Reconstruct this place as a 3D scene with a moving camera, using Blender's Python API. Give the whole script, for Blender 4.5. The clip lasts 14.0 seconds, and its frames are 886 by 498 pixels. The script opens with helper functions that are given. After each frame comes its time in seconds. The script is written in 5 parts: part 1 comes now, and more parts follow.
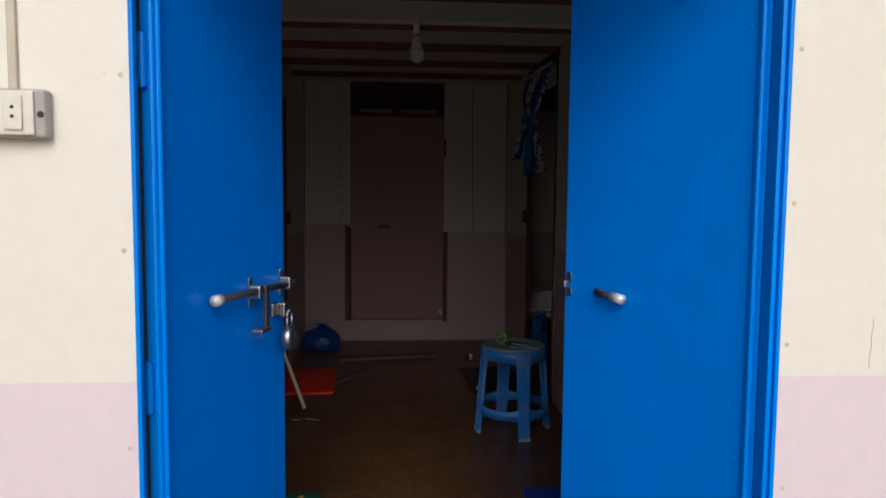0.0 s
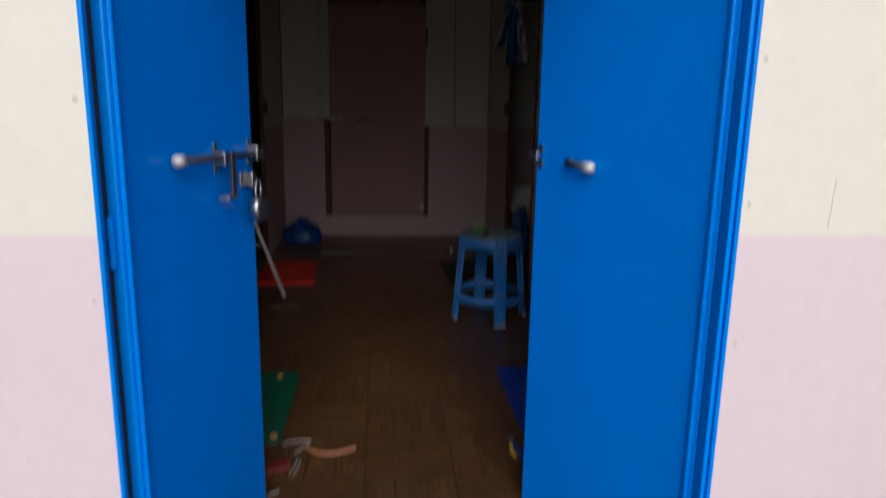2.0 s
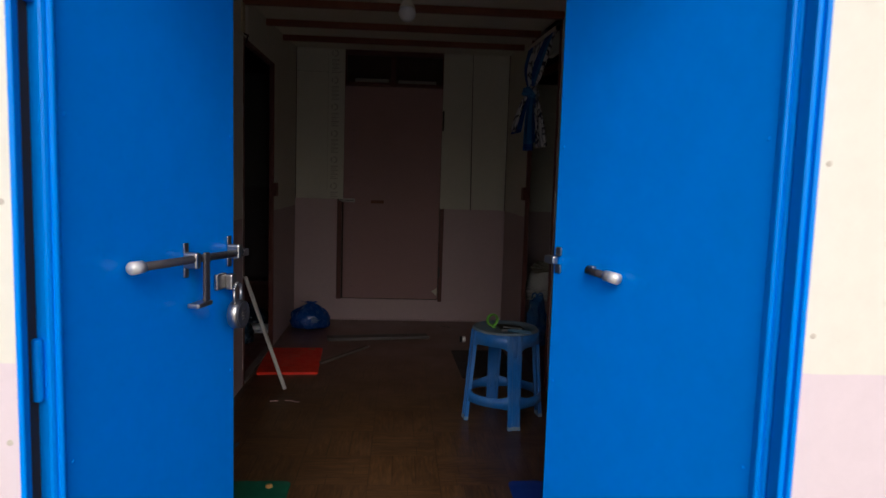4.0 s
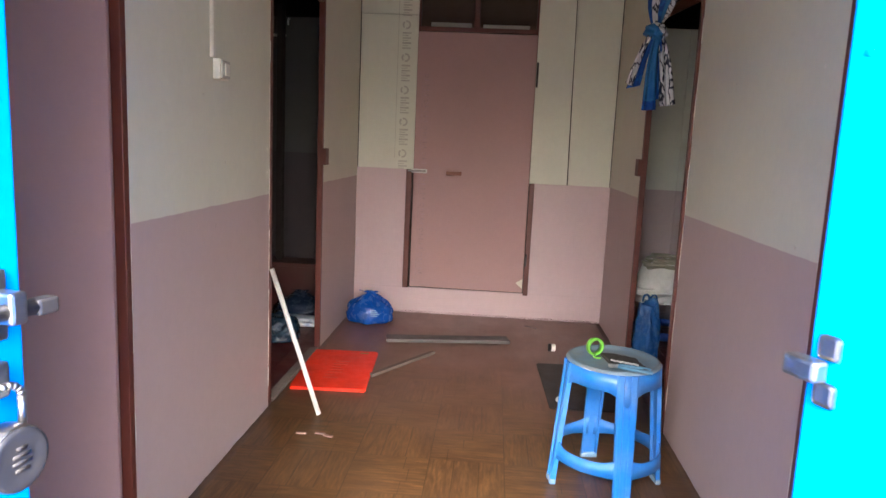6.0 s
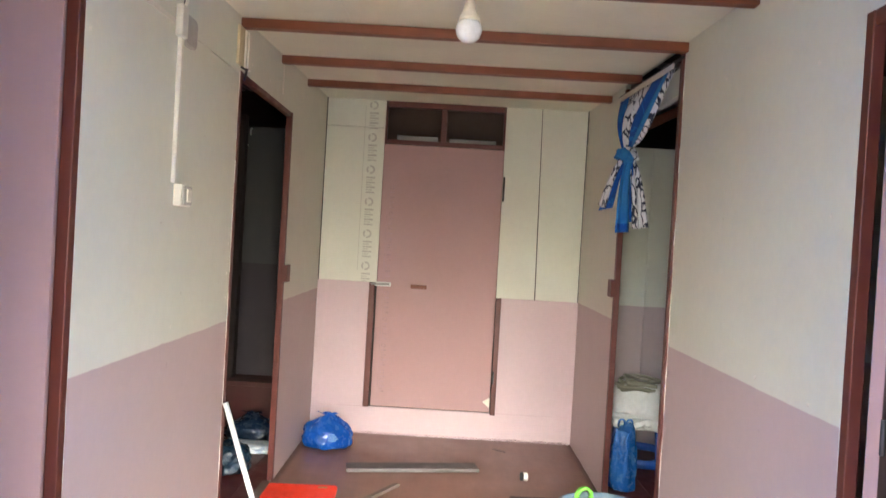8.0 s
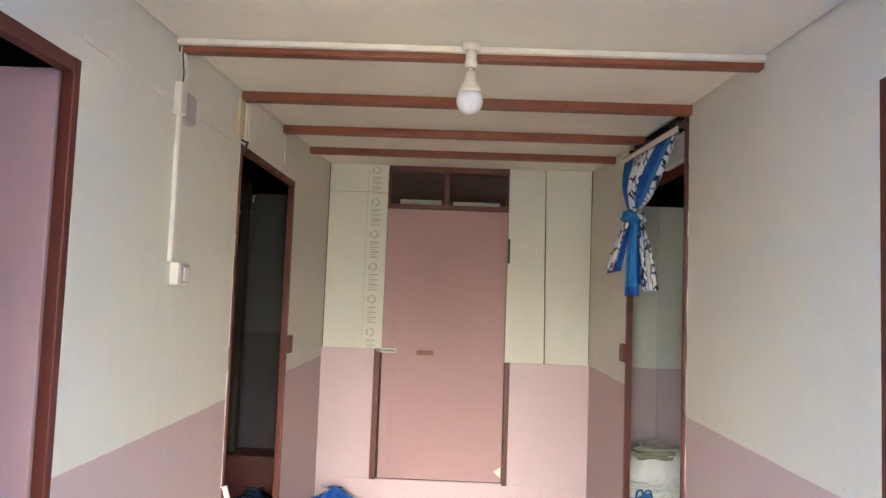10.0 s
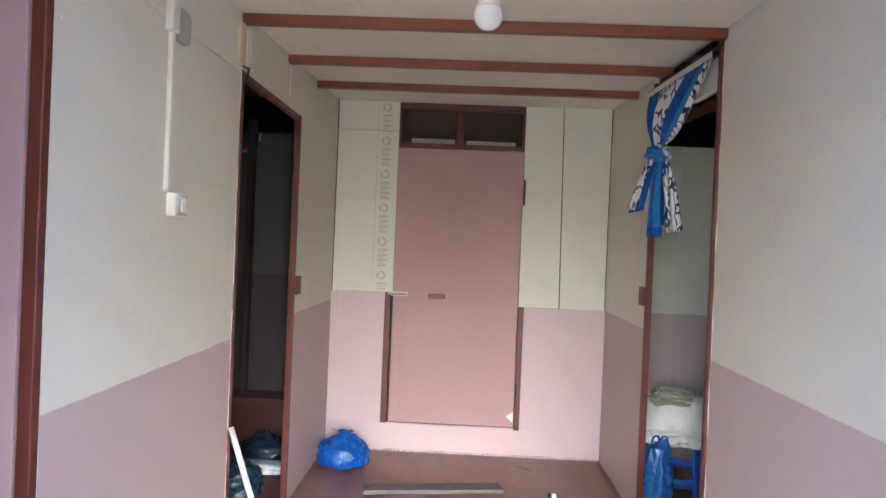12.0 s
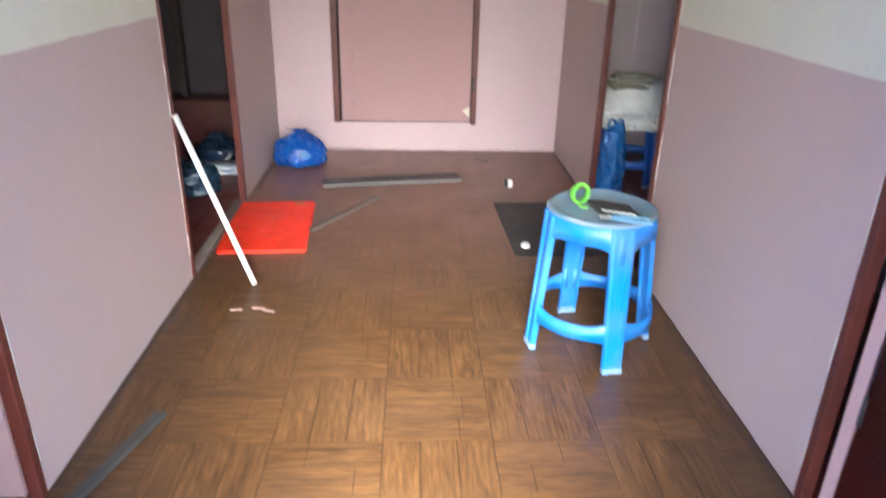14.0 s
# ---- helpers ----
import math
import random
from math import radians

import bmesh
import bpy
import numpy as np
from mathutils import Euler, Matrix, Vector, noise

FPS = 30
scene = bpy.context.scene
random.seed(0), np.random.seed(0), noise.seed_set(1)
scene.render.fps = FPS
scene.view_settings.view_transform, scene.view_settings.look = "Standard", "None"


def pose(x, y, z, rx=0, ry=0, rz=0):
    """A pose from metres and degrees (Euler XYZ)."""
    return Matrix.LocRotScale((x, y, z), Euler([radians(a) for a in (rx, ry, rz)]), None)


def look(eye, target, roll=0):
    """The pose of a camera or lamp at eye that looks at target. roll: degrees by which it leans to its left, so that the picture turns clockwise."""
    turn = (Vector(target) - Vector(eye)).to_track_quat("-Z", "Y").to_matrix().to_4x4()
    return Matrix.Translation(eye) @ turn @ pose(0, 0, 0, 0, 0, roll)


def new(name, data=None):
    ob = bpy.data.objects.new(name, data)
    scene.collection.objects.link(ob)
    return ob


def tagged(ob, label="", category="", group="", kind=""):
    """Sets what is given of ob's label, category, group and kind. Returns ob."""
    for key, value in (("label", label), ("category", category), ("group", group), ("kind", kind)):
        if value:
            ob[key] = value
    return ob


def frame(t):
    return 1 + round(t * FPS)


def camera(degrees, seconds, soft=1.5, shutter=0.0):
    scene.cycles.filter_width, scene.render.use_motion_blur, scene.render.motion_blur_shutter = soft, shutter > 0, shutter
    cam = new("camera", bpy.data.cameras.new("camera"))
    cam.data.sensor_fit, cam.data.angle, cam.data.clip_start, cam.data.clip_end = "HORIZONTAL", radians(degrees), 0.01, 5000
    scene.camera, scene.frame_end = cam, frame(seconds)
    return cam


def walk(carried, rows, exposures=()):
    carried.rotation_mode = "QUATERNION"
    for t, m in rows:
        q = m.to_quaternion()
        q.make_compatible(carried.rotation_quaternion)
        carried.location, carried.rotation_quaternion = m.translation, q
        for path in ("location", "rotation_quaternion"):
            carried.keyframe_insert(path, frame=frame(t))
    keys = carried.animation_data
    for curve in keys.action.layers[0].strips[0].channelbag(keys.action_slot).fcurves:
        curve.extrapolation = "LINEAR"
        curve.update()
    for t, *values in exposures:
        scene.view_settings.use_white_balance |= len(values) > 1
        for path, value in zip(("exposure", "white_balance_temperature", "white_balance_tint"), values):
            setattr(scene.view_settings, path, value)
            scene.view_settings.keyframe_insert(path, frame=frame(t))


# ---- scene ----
cam = camera(65.8, 14.0, soft=1.4, shutter=0.4)
SKY, SUN = 0.15, 0.75
PATH = [
    (0, (-0.099, -1.228, 1.315), (0.04, 0.761, 1.164), 0.5),
    (0.5, (-0.067, -1.237, 1.269), (0.071, 0.736, 0.97), 0.6),
    (1, (-0.06, -1.245, 1.209), (0.075, 0.64, 0.555), -0.9),
    (1.5, (-0.053, -1.252, 1.176), (0.093, 0.559, 0.341), -0.8),
    (2, (-0.057, -1.234, 1.222), (0.124, 0.712, 0.8), 1.0),
    (2.5, (-0.065, -1.247, 1.293), (0.142, 0.726, 1.542), 1.8),
    (3, (-0.07, -1.258, 1.377), (0.123, 0.676, 1.848), 2.5),
    (3.5, (-0.044, -1.2, 1.271), (0.141, 0.79, 1.195), 2.5),
    (5.8, (0.095, -0.022, 1.263), (-0.039, 1.946, 0.937), 2.3),
    (6, (0.083, 0.026, 1.261), (-0.053, 1.998, 0.955), 2.6),
    (6.5, (0.03, 0.16, 1.283), (-0.018, 2.14, 1.001), 2.8),
    (7, (-0.02, 0.189, 1.304), (-0.023, 2.178, 1.1), 3.4),
    (7.5, (-0.04, 0.195, 1.318), (-0.031, 2.187, 1.141), 3.2),
    (8, (-0.022, 0.21, 1.386), (-0.034, 2.209, 1.359), 3.3),
    (8.5, (-0.031, 0.236, 1.43), (-0.076, 2.234, 1.495), 3.0),
    (8.7, (-0.035, 0.241, 1.45), (-0.075, 2.236, 1.59), 3.1),
    (10.8, (-0.016, 0.339, 1.433), (-0.063, 2.336, 1.543), 1.5),
    (11, (-0.016, 0.358, 1.427), (-0.068, 2.355, 1.523), 1.5),
    (11.5, (-0.021, 0.39, 1.417), (-0.076, 2.389, 1.464), 2.4),
    (12, (-0.033, 0.429, 1.399), (-0.096, 2.428, 1.384), 2.4),
    (12.5, (-0.035, 0.463, 1.366), (-0.054, 2.459, 1.238), 2.1),
    (13, (-0.037, 0.474, 1.325), (-0.071, 2.455, 1.052), 1.2),
    (13.5, (-0.034, 0.492, 1.280), (-0.076, 2.422, 0.756), 1.3),
    (14, (-0.032, 0.517, 1.222), (0.055, 2.35, 0.427), 1.3),
]
walk(cam, [(t, look(eye, aim, lean)) for t, eye, aim, lean in PATH], exposures=[
    (0.0, -0.40, 5830, 8), (0.7, -0.24, 5680, 8), (1.3, -0.12, 5630, 8), (2.0, -0.42, 5680, 8), (2.6, -0.50, 6700, 6), (3.1, -0.28, 7100, 5), (3.6, -0.43, 5880, 8),
    (4.4, 0.4, 5900, 7), (5.2, 1.75, 5900, 7), (5.75, 3.15, 5900, 7), (6.1, 3.5, 5900, 6), (6.6, 3.98, 5900, 1), (7.5, 4.22, 5850, 0), (8.3, 4.36, 5850, -1), (11.2, 4.32, 5600, -1), (12.5, 4.17, 5300, 4), (14.0, 4.12, 5350, 0)])

# ---- world, sun ----
world = bpy.data.worlds.new("sky")
scene.world = world
world.use_nodes = True
wn = world.node_tree.nodes
sky = wn.new("ShaderNodeTexSky")
sky.sky_type = "NISHITA"
sky.sun_disc = False
sky.sun_elevation, sky.sun_rotation = radians(34), radians(179)
sky.air_density, sky.dust_density, sky.ozone_density = 0.6, 6.0, 0.6
wn["Background"].inputs["Strength"].default_value = SKY
world.node_tree.links.new(sky.outputs[0], wn["Background"].inputs["Color"])
sun = new("sun", bpy.data.lights.new("sun", "SUN"))
sun.data.energy, sun.data.angle, sun.data.color = SUN, radians(30), (1.0, 0.96, 0.9)
sun.matrix_world = look((0.07, -5.0, 3.4), (0, 0, 0))


# ---- materials ----
def noise_fac(nt, pos, scale, detail=4.0, rough=0.6, stretch=None):
    n = nt.nodes.new("ShaderNodeTexNoise")
    n.inputs["Scale"].default_value, n.inputs["Detail"].default_value, n.inputs["Roughness"].default_value = scale, detail, rough
    if stretch:
        m = nt.nodes.new("ShaderNodeMapping")
        m.inputs["Scale"].default_value = stretch
        nt.links.new(pos, m.inputs["Vector"])
        pos = m.outputs["Vector"]
    nt.links.new(pos, n.inputs["Vector"])
    return n.outputs["Fac"]


def ramp(nt, fac, lo, hi, a=0.0, b=1.0):
    r = nt.nodes.new("ShaderNodeMapRange")
    for k, v in zip(("From Min", "From Max", "To Min", "To Max"), (lo, hi, a, b)):
        r.inputs[k].default_value = v
    nt.links.new(fac, r.inputs["Value"])
    return r.outputs["Result"]


def blend(nt, fac, a, b, mode="MIX"):
    m = nt.nodes.new("ShaderNodeMix")
    m.data_type, m.blend_type = "RGBA", mode
    for k, v in ((0, fac), (6, a), (7, b)):
        if isinstance(v, (int, float)):
            m.inputs[k].default_value = v
        elif isinstance(v, tuple):
            m.inputs[k].default_value = (*v, 1.0)
        else:
            nt.links.new(v, m.inputs[k])
    return m.outputs[2]


def math_node(nt, op, a, b=0.0):
    m = nt.nodes.new("ShaderNodeMath")
    m.operation = op
    for k, v in ((0, a), (1, b)):
        if isinstance(v, (int, float)):
            m.inputs[k].default_value = v
        else:
            nt.links.new(v, m.inputs[k])
    return m.outputs[0]


def start_mat(name):
    m = bpy.data.materials.new(name)
    m.use_nodes = True
    nt = m.node_tree
    bsdf = nt.nodes["Principled BSDF"]
    geo = nt.nodes.new("ShaderNodeNewGeometry")
    return m, nt, bsdf, geo.outputs["Position"]


def add_bump(nt, bsdf, height, strength, distance=0.002):
    b = nt.nodes.new("ShaderNodeBump")
    b.inputs["Strength"].default_value, b.inputs["Distance"].default_value = strength, distance
    nt.links.new(height, b.inputs["Height"])
    nt.links.new(b.outputs["Normal"], bsdf.inputs["Normal"])


def mat(name, col, rough=0.5, metal=0.0, dirt=(0.1, 0.08, 0.06), amount=0.25, big=3.0, small=60.0, bump=0.15, stretch=None, spec=None, grain=0.05):
    """Colour with stains at a large and grain at a small scale, uneven gloss and fine relief."""
    m, nt, bsdf, pos = start_mat(name)
    f1 = ramp(nt, noise_fac(nt, pos, big, 5.0), 0.42, 0.75, 0.0, amount)
    f2 = ramp(nt, noise_fac(nt, pos, small, 3.0, 0.7, stretch), 0.3, 0.75, 1.0 - grain * 1.2, 1.0 + grain)
    c = blend(nt, f1, col, dirt)
    c = blend(nt, 1.0, c, f2, "MULTIPLY")
    nt.links.new(c, bsdf.inputs["Base Color"])
    nt.links.new(ramp(nt, noise_fac(nt, pos, big * 4, 4.0), 0.3, 0.7, max(0.02, rough - 0.08), min(1.0, rough + 0.1)), bsdf.inputs["Roughness"])
    bsdf.inputs["Metallic"].default_value = metal
    if spec is not None:
        bsdf.inputs["Specular IOR Level"].default_value = spec
    if bump:
        add_bump(nt, bsdf, noise_fac(nt, pos, small * 1.5, 4.0, 0.6, stretch), bump)
    return m


def two_tone(name, edge, top, low, rough=0.55, blotch=0.12):
    """Painted board: cream above, pink below a hand-cut edge, with brush marks and faint stains."""
    m, nt, bsdf, pos = start_mat(name)
    sep = nt.nodes.new("ShaderNodeSeparateXYZ")
    nt.links.new(pos, sep.inputs[0])
    wob = ramp(nt, noise_fac(nt, pos, 7.0, 2.0), 0.3, 0.7, -0.0018, 0.0018)
    z = math_node(nt, "ADD", sep.outputs["Z"], wob)
    f = ramp(nt, z, edge - 0.0015, edge + 0.0015)
    c = blend(nt, f, low, top)
    stain = ramp(nt, noise_fac(nt, pos, 1.7, 6.0, 0.65), 0.45, 0.8, 0.0, blotch)
    c = blend(nt, stain, c, (0.32, 0.25, 0.2))
    g = ramp(nt, noise_fac(nt, pos, 30.0, 4.0, 0.7, (1, 1, 0.8)), 0.3, 0.7, 0.975, 1.02)
    c = blend(nt, 1.0, c, g, "MULTIPLY")
    spots = ramp(nt, noise_fac(nt, pos, 22.0, 2.0), 0.74, 0.78, 0.0, 0.25)
    c = blend(nt, spots, c, (0.3, 0.24, 0.2))
    nt.links.new(c, bsdf.inputs["Base Color"])
    bsdf.inputs["Roughness"].default_value = rough
    add_bump(nt, bsdf, noise_fac(nt, pos, 120.0, 4.0, 0.6), 0.035)
    return m


def parquet(name, dark, light, cell=0.30, n=3, rough=0.3):
    """Printed lino: squares of three boards, upright and crosswise by turns; the crosswise ones are of short lengths."""
    m, nt, bsdf, pos = start_mat(name)
    mp = nt.nodes.new("ShaderNodeMapping")
    mp.inputs["Location"].default_value = (9.112, 8.78, 0)
    nt.links.new(pos, mp.inputs["Vector"])
    sep = nt.nodes.new("ShaderNodeSeparateXYZ")
    nt.links.new(mp.outputs[0], sep.inputs[0])
    X, Y = sep.outputs["X"], sep.outputs["Y"]
    ux, uy = math_node(nt, "DIVIDE", X, cell), math_node(nt, "DIVIDE", Y, cell)
    cx, cy = math_node(nt, "FLOOR", ux), math_node(nt, "FLOOR", uy)
    fx, fy = math_node(nt, "FRACT", ux), math_node(nt, "FRACT", uy)
    par = math_node(nt, "MODULO", math_node(nt, "ADD", cx, math_node(nt, "ADD", cy, 1.0)), 2.0)

    def pick(a, b):
        d = math_node(nt, "SUBTRACT", b, a)
        return math_node(nt, "ADD", a, math_node(nt, "MULTIPLY", d, par))

    def near(u, size):
        """Distance to the nearer end of a unit span, in metres."""
        return math_node(nt, "MULTIPLY", math_node(nt, "MINIMUM", u, math_node(nt, "SUBTRACT", 1.0, u)), size)

    across = math_node(nt, "MULTIPLY", pick(fx, fy), float(n))
    strip = math_node(nt, "FLOOR", across)
    comb = nt.nodes.new("ShaderNodeCombineXYZ")
    nt.links.new(cx, comb.inputs[0]), nt.links.new(cy, comb.inputs[1]), nt.links.new(strip, comb.inputs[2])
    wnz = nt.nodes.new("ShaderNodeTexWhiteNoise")
    nt.links.new(comb.outputs[0], wnz.inputs["Vector"])
    rnd = wnz.outputs["Value"]
    # long joints between columns, joints between upright boards, one short butt joint in each crosswise board
    wander = ramp(nt, noise_fac(nt, pos, 9.0, 2.0), 0.3, 0.7, 0.0, 0.0014)
    col = near(fx, cell)
    long_gap = near(math_node(nt, "FRACT", across), cell / n)
    upright = math_node(nt, "ADD", long_gap, math_node(nt, "MULTIPLY", par, 1.0))
    butt = math_node(nt, "MULTIPLY", math_node(nt, "ABSOLUTE", math_node(nt, "SUBTRACT", fx, math_node(nt, "ADD", math_node(nt, "MULTIPLY", rnd, 0.6), 0.2))), cell)
    butt = math_node(nt, "ADD", butt, math_node(nt, "SUBTRACT", 1.0, par))
    edge = math_node(nt, "ADD", math_node(nt, "MINIMUM", col, math_node(nt, "MINIMUM", upright, butt)), wander)
    joint = ramp(nt, edge, 0.0010, 0.0030, 1.0, 0.0)
    soft = ramp(nt, math_node(nt, "MINIMUM", near(fy, cell), long_gap), 0.001, 0.008, 0.16, 0.0)
    # grain runs along each board
    gx, gy = pick(X, Y), pick(Y, X)
    gv = nt.nodes.new("ShaderNodeCombineXYZ")
    nt.links.new(math_node(nt, "MULTIPLY", gx, 6.0), gv.inputs[0])
    nt.links.new(math_node(nt, "MULTIPLY", gy, 0.9), gv.inputs[1])
    nt.links.new(math_node(nt, "MULTIPLY", rnd, 40.0), gv.inputs[2])
    wv = nt.nodes.new("ShaderNodeTexNoise")
    wv.inputs["Scale"].default_value, wv.inputs["Detail"].default_value, wv.inputs["Distortion"].default_value = 6.0, 4.0, 1.2
    nt.links.new(gv.outputs[0], wv.inputs["Vector"])
    grain = ramp(nt, wv.outputs["Fac"], 0.32, 0.68)
    rings = nt.nodes.new("ShaderNodeTexWave")
    rings.inputs["Scale"].default_value, rings.inputs["Distortion"].default_value, rings.inputs["Detail"].default_value, rings.inputs["Detail Scale"].default_value = 2.6, 9.0, 2.0, 0.8
    nt.links.new(gv.outputs[0], rings.inputs["Vector"])
    tone = math_node(nt, "ADD", math_node(nt, "MULTIPLY", grain, 0.70), math_node(nt, "MULTIPLY", rnd, 0.1))
    fine = ramp(nt, noise_fac(nt, gv.outputs[0], 17.0, 3.0, 0.7), 0.34, 0.66, 0.72, 1.16)
    tone = math_node(nt, "ADD", tone, math_node(nt, "MULTIPLY", rings.outputs["Fac"], 0.18))
    c = blend(nt, tone, dark, light)
    band = ramp(nt, noise_fac(nt, gv.outputs[0], 2.6, 3.0), 0.32, 0.66, 0.74, 1.12)
    c = blend(nt, 1.0, blend(nt, 1.0, c, band, "MULTIPLY"), fine, "MULTIPLY")
    deep = (dark[0] * 0.22, dark[1] * 0.22, dark[2] * 0.22)
    c = blend(nt, soft, c, (dark[0] * 0.6, dark[1] * 0.6, dark[2] * 0.6))
    c = blend(nt, math_node(nt, "MULTIPLY", joint, 0.8), c, deep)
    dust = ramp(nt, noise_fac(nt, pos, 2.2, 3.0, 0.5), 0.4, 0.85, 0.0, 0.12)
    c = blend(nt, dust, c, (0.2, 0.13, 0.095))
    # the print gives way to a plain mottled red-brown towards the hall's end
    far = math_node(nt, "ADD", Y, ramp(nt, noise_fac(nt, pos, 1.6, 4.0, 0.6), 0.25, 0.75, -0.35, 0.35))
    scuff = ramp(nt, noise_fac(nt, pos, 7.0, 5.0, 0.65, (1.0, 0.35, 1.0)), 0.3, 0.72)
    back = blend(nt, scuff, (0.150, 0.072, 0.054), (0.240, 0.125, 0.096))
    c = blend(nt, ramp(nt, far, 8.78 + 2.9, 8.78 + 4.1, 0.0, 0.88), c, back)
    nt.links.new(c, bsdf.inputs["Base Color"])
    nt.links.new(ramp(nt, noise_fac(nt, pos, 3.0, 3.0, 0.5), 0.2, 0.8, rough - 0.06, rough + 0.12), bsdf.inputs["Roughness"])
    bsdf.inputs["Specular IOR Level"].default_value = 0.5
    h = math_node(nt, "SUBTRACT", math_node(nt, "MULTIPLY", noise_fac(nt, pos, 5.0, 1.0), 0.8), math_node(nt, "MULTIPLY", joint, 0.15))
    add_bump(nt, bsdf, h, 0.25, 0.004)
    return m


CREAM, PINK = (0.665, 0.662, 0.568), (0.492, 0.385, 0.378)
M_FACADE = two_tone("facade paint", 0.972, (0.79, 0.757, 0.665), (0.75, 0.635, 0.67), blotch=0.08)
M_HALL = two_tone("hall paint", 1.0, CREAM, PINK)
M_BACKL = two_tone("back wall paint, higher edge", 1.062, CREAM, (0.56, 0.425, 0.445))
M_BACKR = two_tone("back wall paint", 1.0, CREAM, (0.56, 0.425, 0.445))
M_PINK = mat("pink door paint", (0.435, 0.280, 0.278), 0.6, spec=0.15, amount=0.10, big=1.5, small=40, bump=0.02, grain=0.015)
M_DULL = mat("bare board", (0.25, 0.22, 0.18), 0.8, amount=0.4)
M_CEIL = mat("ceiling paint", (0.80, 0.80, 0.685), 0.7, amount=0.12, big=1.6, small=50, bump=0.03, grain=0.02)
M_BEAM = mat("red-brown varnished timber", (0.20, 0.062, 0.030), 0.45, dirt=(0.05, 0.02, 0.015), amount=0.5, big=5, small=40, stretch=(1, 1, 1), bump=0.2)
M_JAMB = mat("dark maroon varnished timber", (0.115, 0.028, 0.020), 0.45, dirt=(0.03, 0.01, 0.008), amount=0.4, big=5, small=40, bump=0.15)
M_BLUE = mat("blue gloss paint", (0.001, 0.235, 0.85), 0.36, dirt=(0.0, 0.190, 0.72), amount=0.45, big=1.4, small=30, bump=0.012, grain=0.015, spec=0.3)
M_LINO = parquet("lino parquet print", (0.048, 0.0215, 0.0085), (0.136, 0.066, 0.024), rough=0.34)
M_REDFLOOR = mat("red oxide floor paint", (0.12, 0.02, 0.016), 0.4, amount=0.4)
# Near-black; also set behind joints and gaps to paint in their shade.
M_DARK = mat("dark timber and gap shade", (0.03, 0.02, 0.017), 0.8, amount=0.3)
M_ZINC = mat("weathered corrugated zinc", (0.3, 0.28, 0.27), 0.5, 0.6, dirt=(0.12, 0.09, 0.07), amount=0.6)
M_EARTH = mat("trodden earth", (0.56, 0.49, 0.39), 0.95, dirt=(0.1, 0.12, 0.05), amount=0.35, big=0.4, small=20, bump=0.4)
M_STEEL = mat("bright plated steel", (0.42, 0.41, 0.40), 0.36, 1.0, amount=0.3, big=30, small=200)
M_CAP = mat("bright worn plated cap", (0.66, 0.65, 0.63), 0.4, 0.35, amount=0.15, big=40, small=200)
M_ROD = mat("grey painted rod", (0.07, 0.065, 0.07), 0.42, 0.5, amount=0.3, big=20, small=200)
M_BLACK = mat("black plastic", (0.012, 0.012, 0.013), 0.4, amount=0.2)
M_WHITE = mat("white plastic", (0.74, 0.71, 0.62), 0.38, dirt=(0.4, 0.34, 0.25), amount=0.25, big=12, small=80, bump=0.05)
M_GREY = mat("grey plastic", (0.42, 0.40, 0.36), 0.5, amount=0.2, big=12)
M_TUBE = mat("white tube", (0.78, 0.77, 0.75), 0.35, amount=0.1, big=12)
M_STOOL = mat("blue stool plastic", (0.016, 0.160, 0.54), 0.40, dirt=(0.20, 0.29, 0.44), amount=0.35, big=7, small=70, bump=0.05)
M_SEAT = mat("dusty worn blue seat", (0.13, 0.20, 0.27), 0.6, dirt=(0.24, 0.23, 0.21), amount=0.8, big=9, small=60)
M_RED = mat("red plastic", (0.84, 0.03, 0.005), 0.5, dirt=(0.5, 0.03, 0.02), amount=0.4, big=6, small=60, bump=0.05)
M_GREEN = mat("lime green tape", (0.17, 0.48, 0.05), 0.4, amount=0.1)
M_MATG = mat("green plastic mat", (0.001, 0.095, 0.05), 0.5, amount=0.2)
M_MATB = mat("blue plastic mat", (0.005, 0.04, 0.32), 0.5, amount=0.2)
M_RUBBER = mat("dark rubber mat", (0.035, 0.03, 0.03), 0.7, amount=0.4, small=150, bump=0.5)
M_MATEDGE = mat("worn mat edge", (0.2, 0.13, 0.11), 0.8, amount=0.4)


# ---- builders ----
def part(name, bm, material, parent=None, label="", smooth=False):
    me = bpy.data.meshes.new(name)
    bmesh.ops.recalc_face_normals(bm, faces=bm.faces)
    if smooth:
        for f in bm.faces:
            f.smooth = True
    bm.to_mesh(me)
    bm.free()
    for mt in (material if isinstance(material, (list, tuple)) else [material]):
        me.materials.append(mt)
    ob = new(name, me)
    if parent:
        ob.parent = parent
    if label:
        ob["label"] = label
    return ob


def box(x0, x1, y0, y1, z0, z1, bevel=0.0, bm=None, rot=None, seg=2):
    """A box, with rounded edges; rot turns it about its own middle."""
    out = bm or bmesh.new()
    tmp = bmesh.new()
    bmesh.ops.create_cube(tmp, size=1.0)
    for v in tmp.verts:
        v.co = Vector((v.co.x * (x1 - x0), v.co.y * (y1 - y0), v.co.z * (z1 - z0)))
    if bevel:
        bmesh.ops.bevel(tmp, geom=tmp.edges[:], offset=bevel, segments=seg, profile=0.5, affect="EDGES")
    m = Matrix.Translation(((x0 + x1) / 2, (y0 + y1) / 2, (z0 + z1) / 2)) @ (rot or Matrix())
    bmesh.ops.transform(tmp, matrix=m, verts=tmp.verts)
    join(out, tmp)
    return out


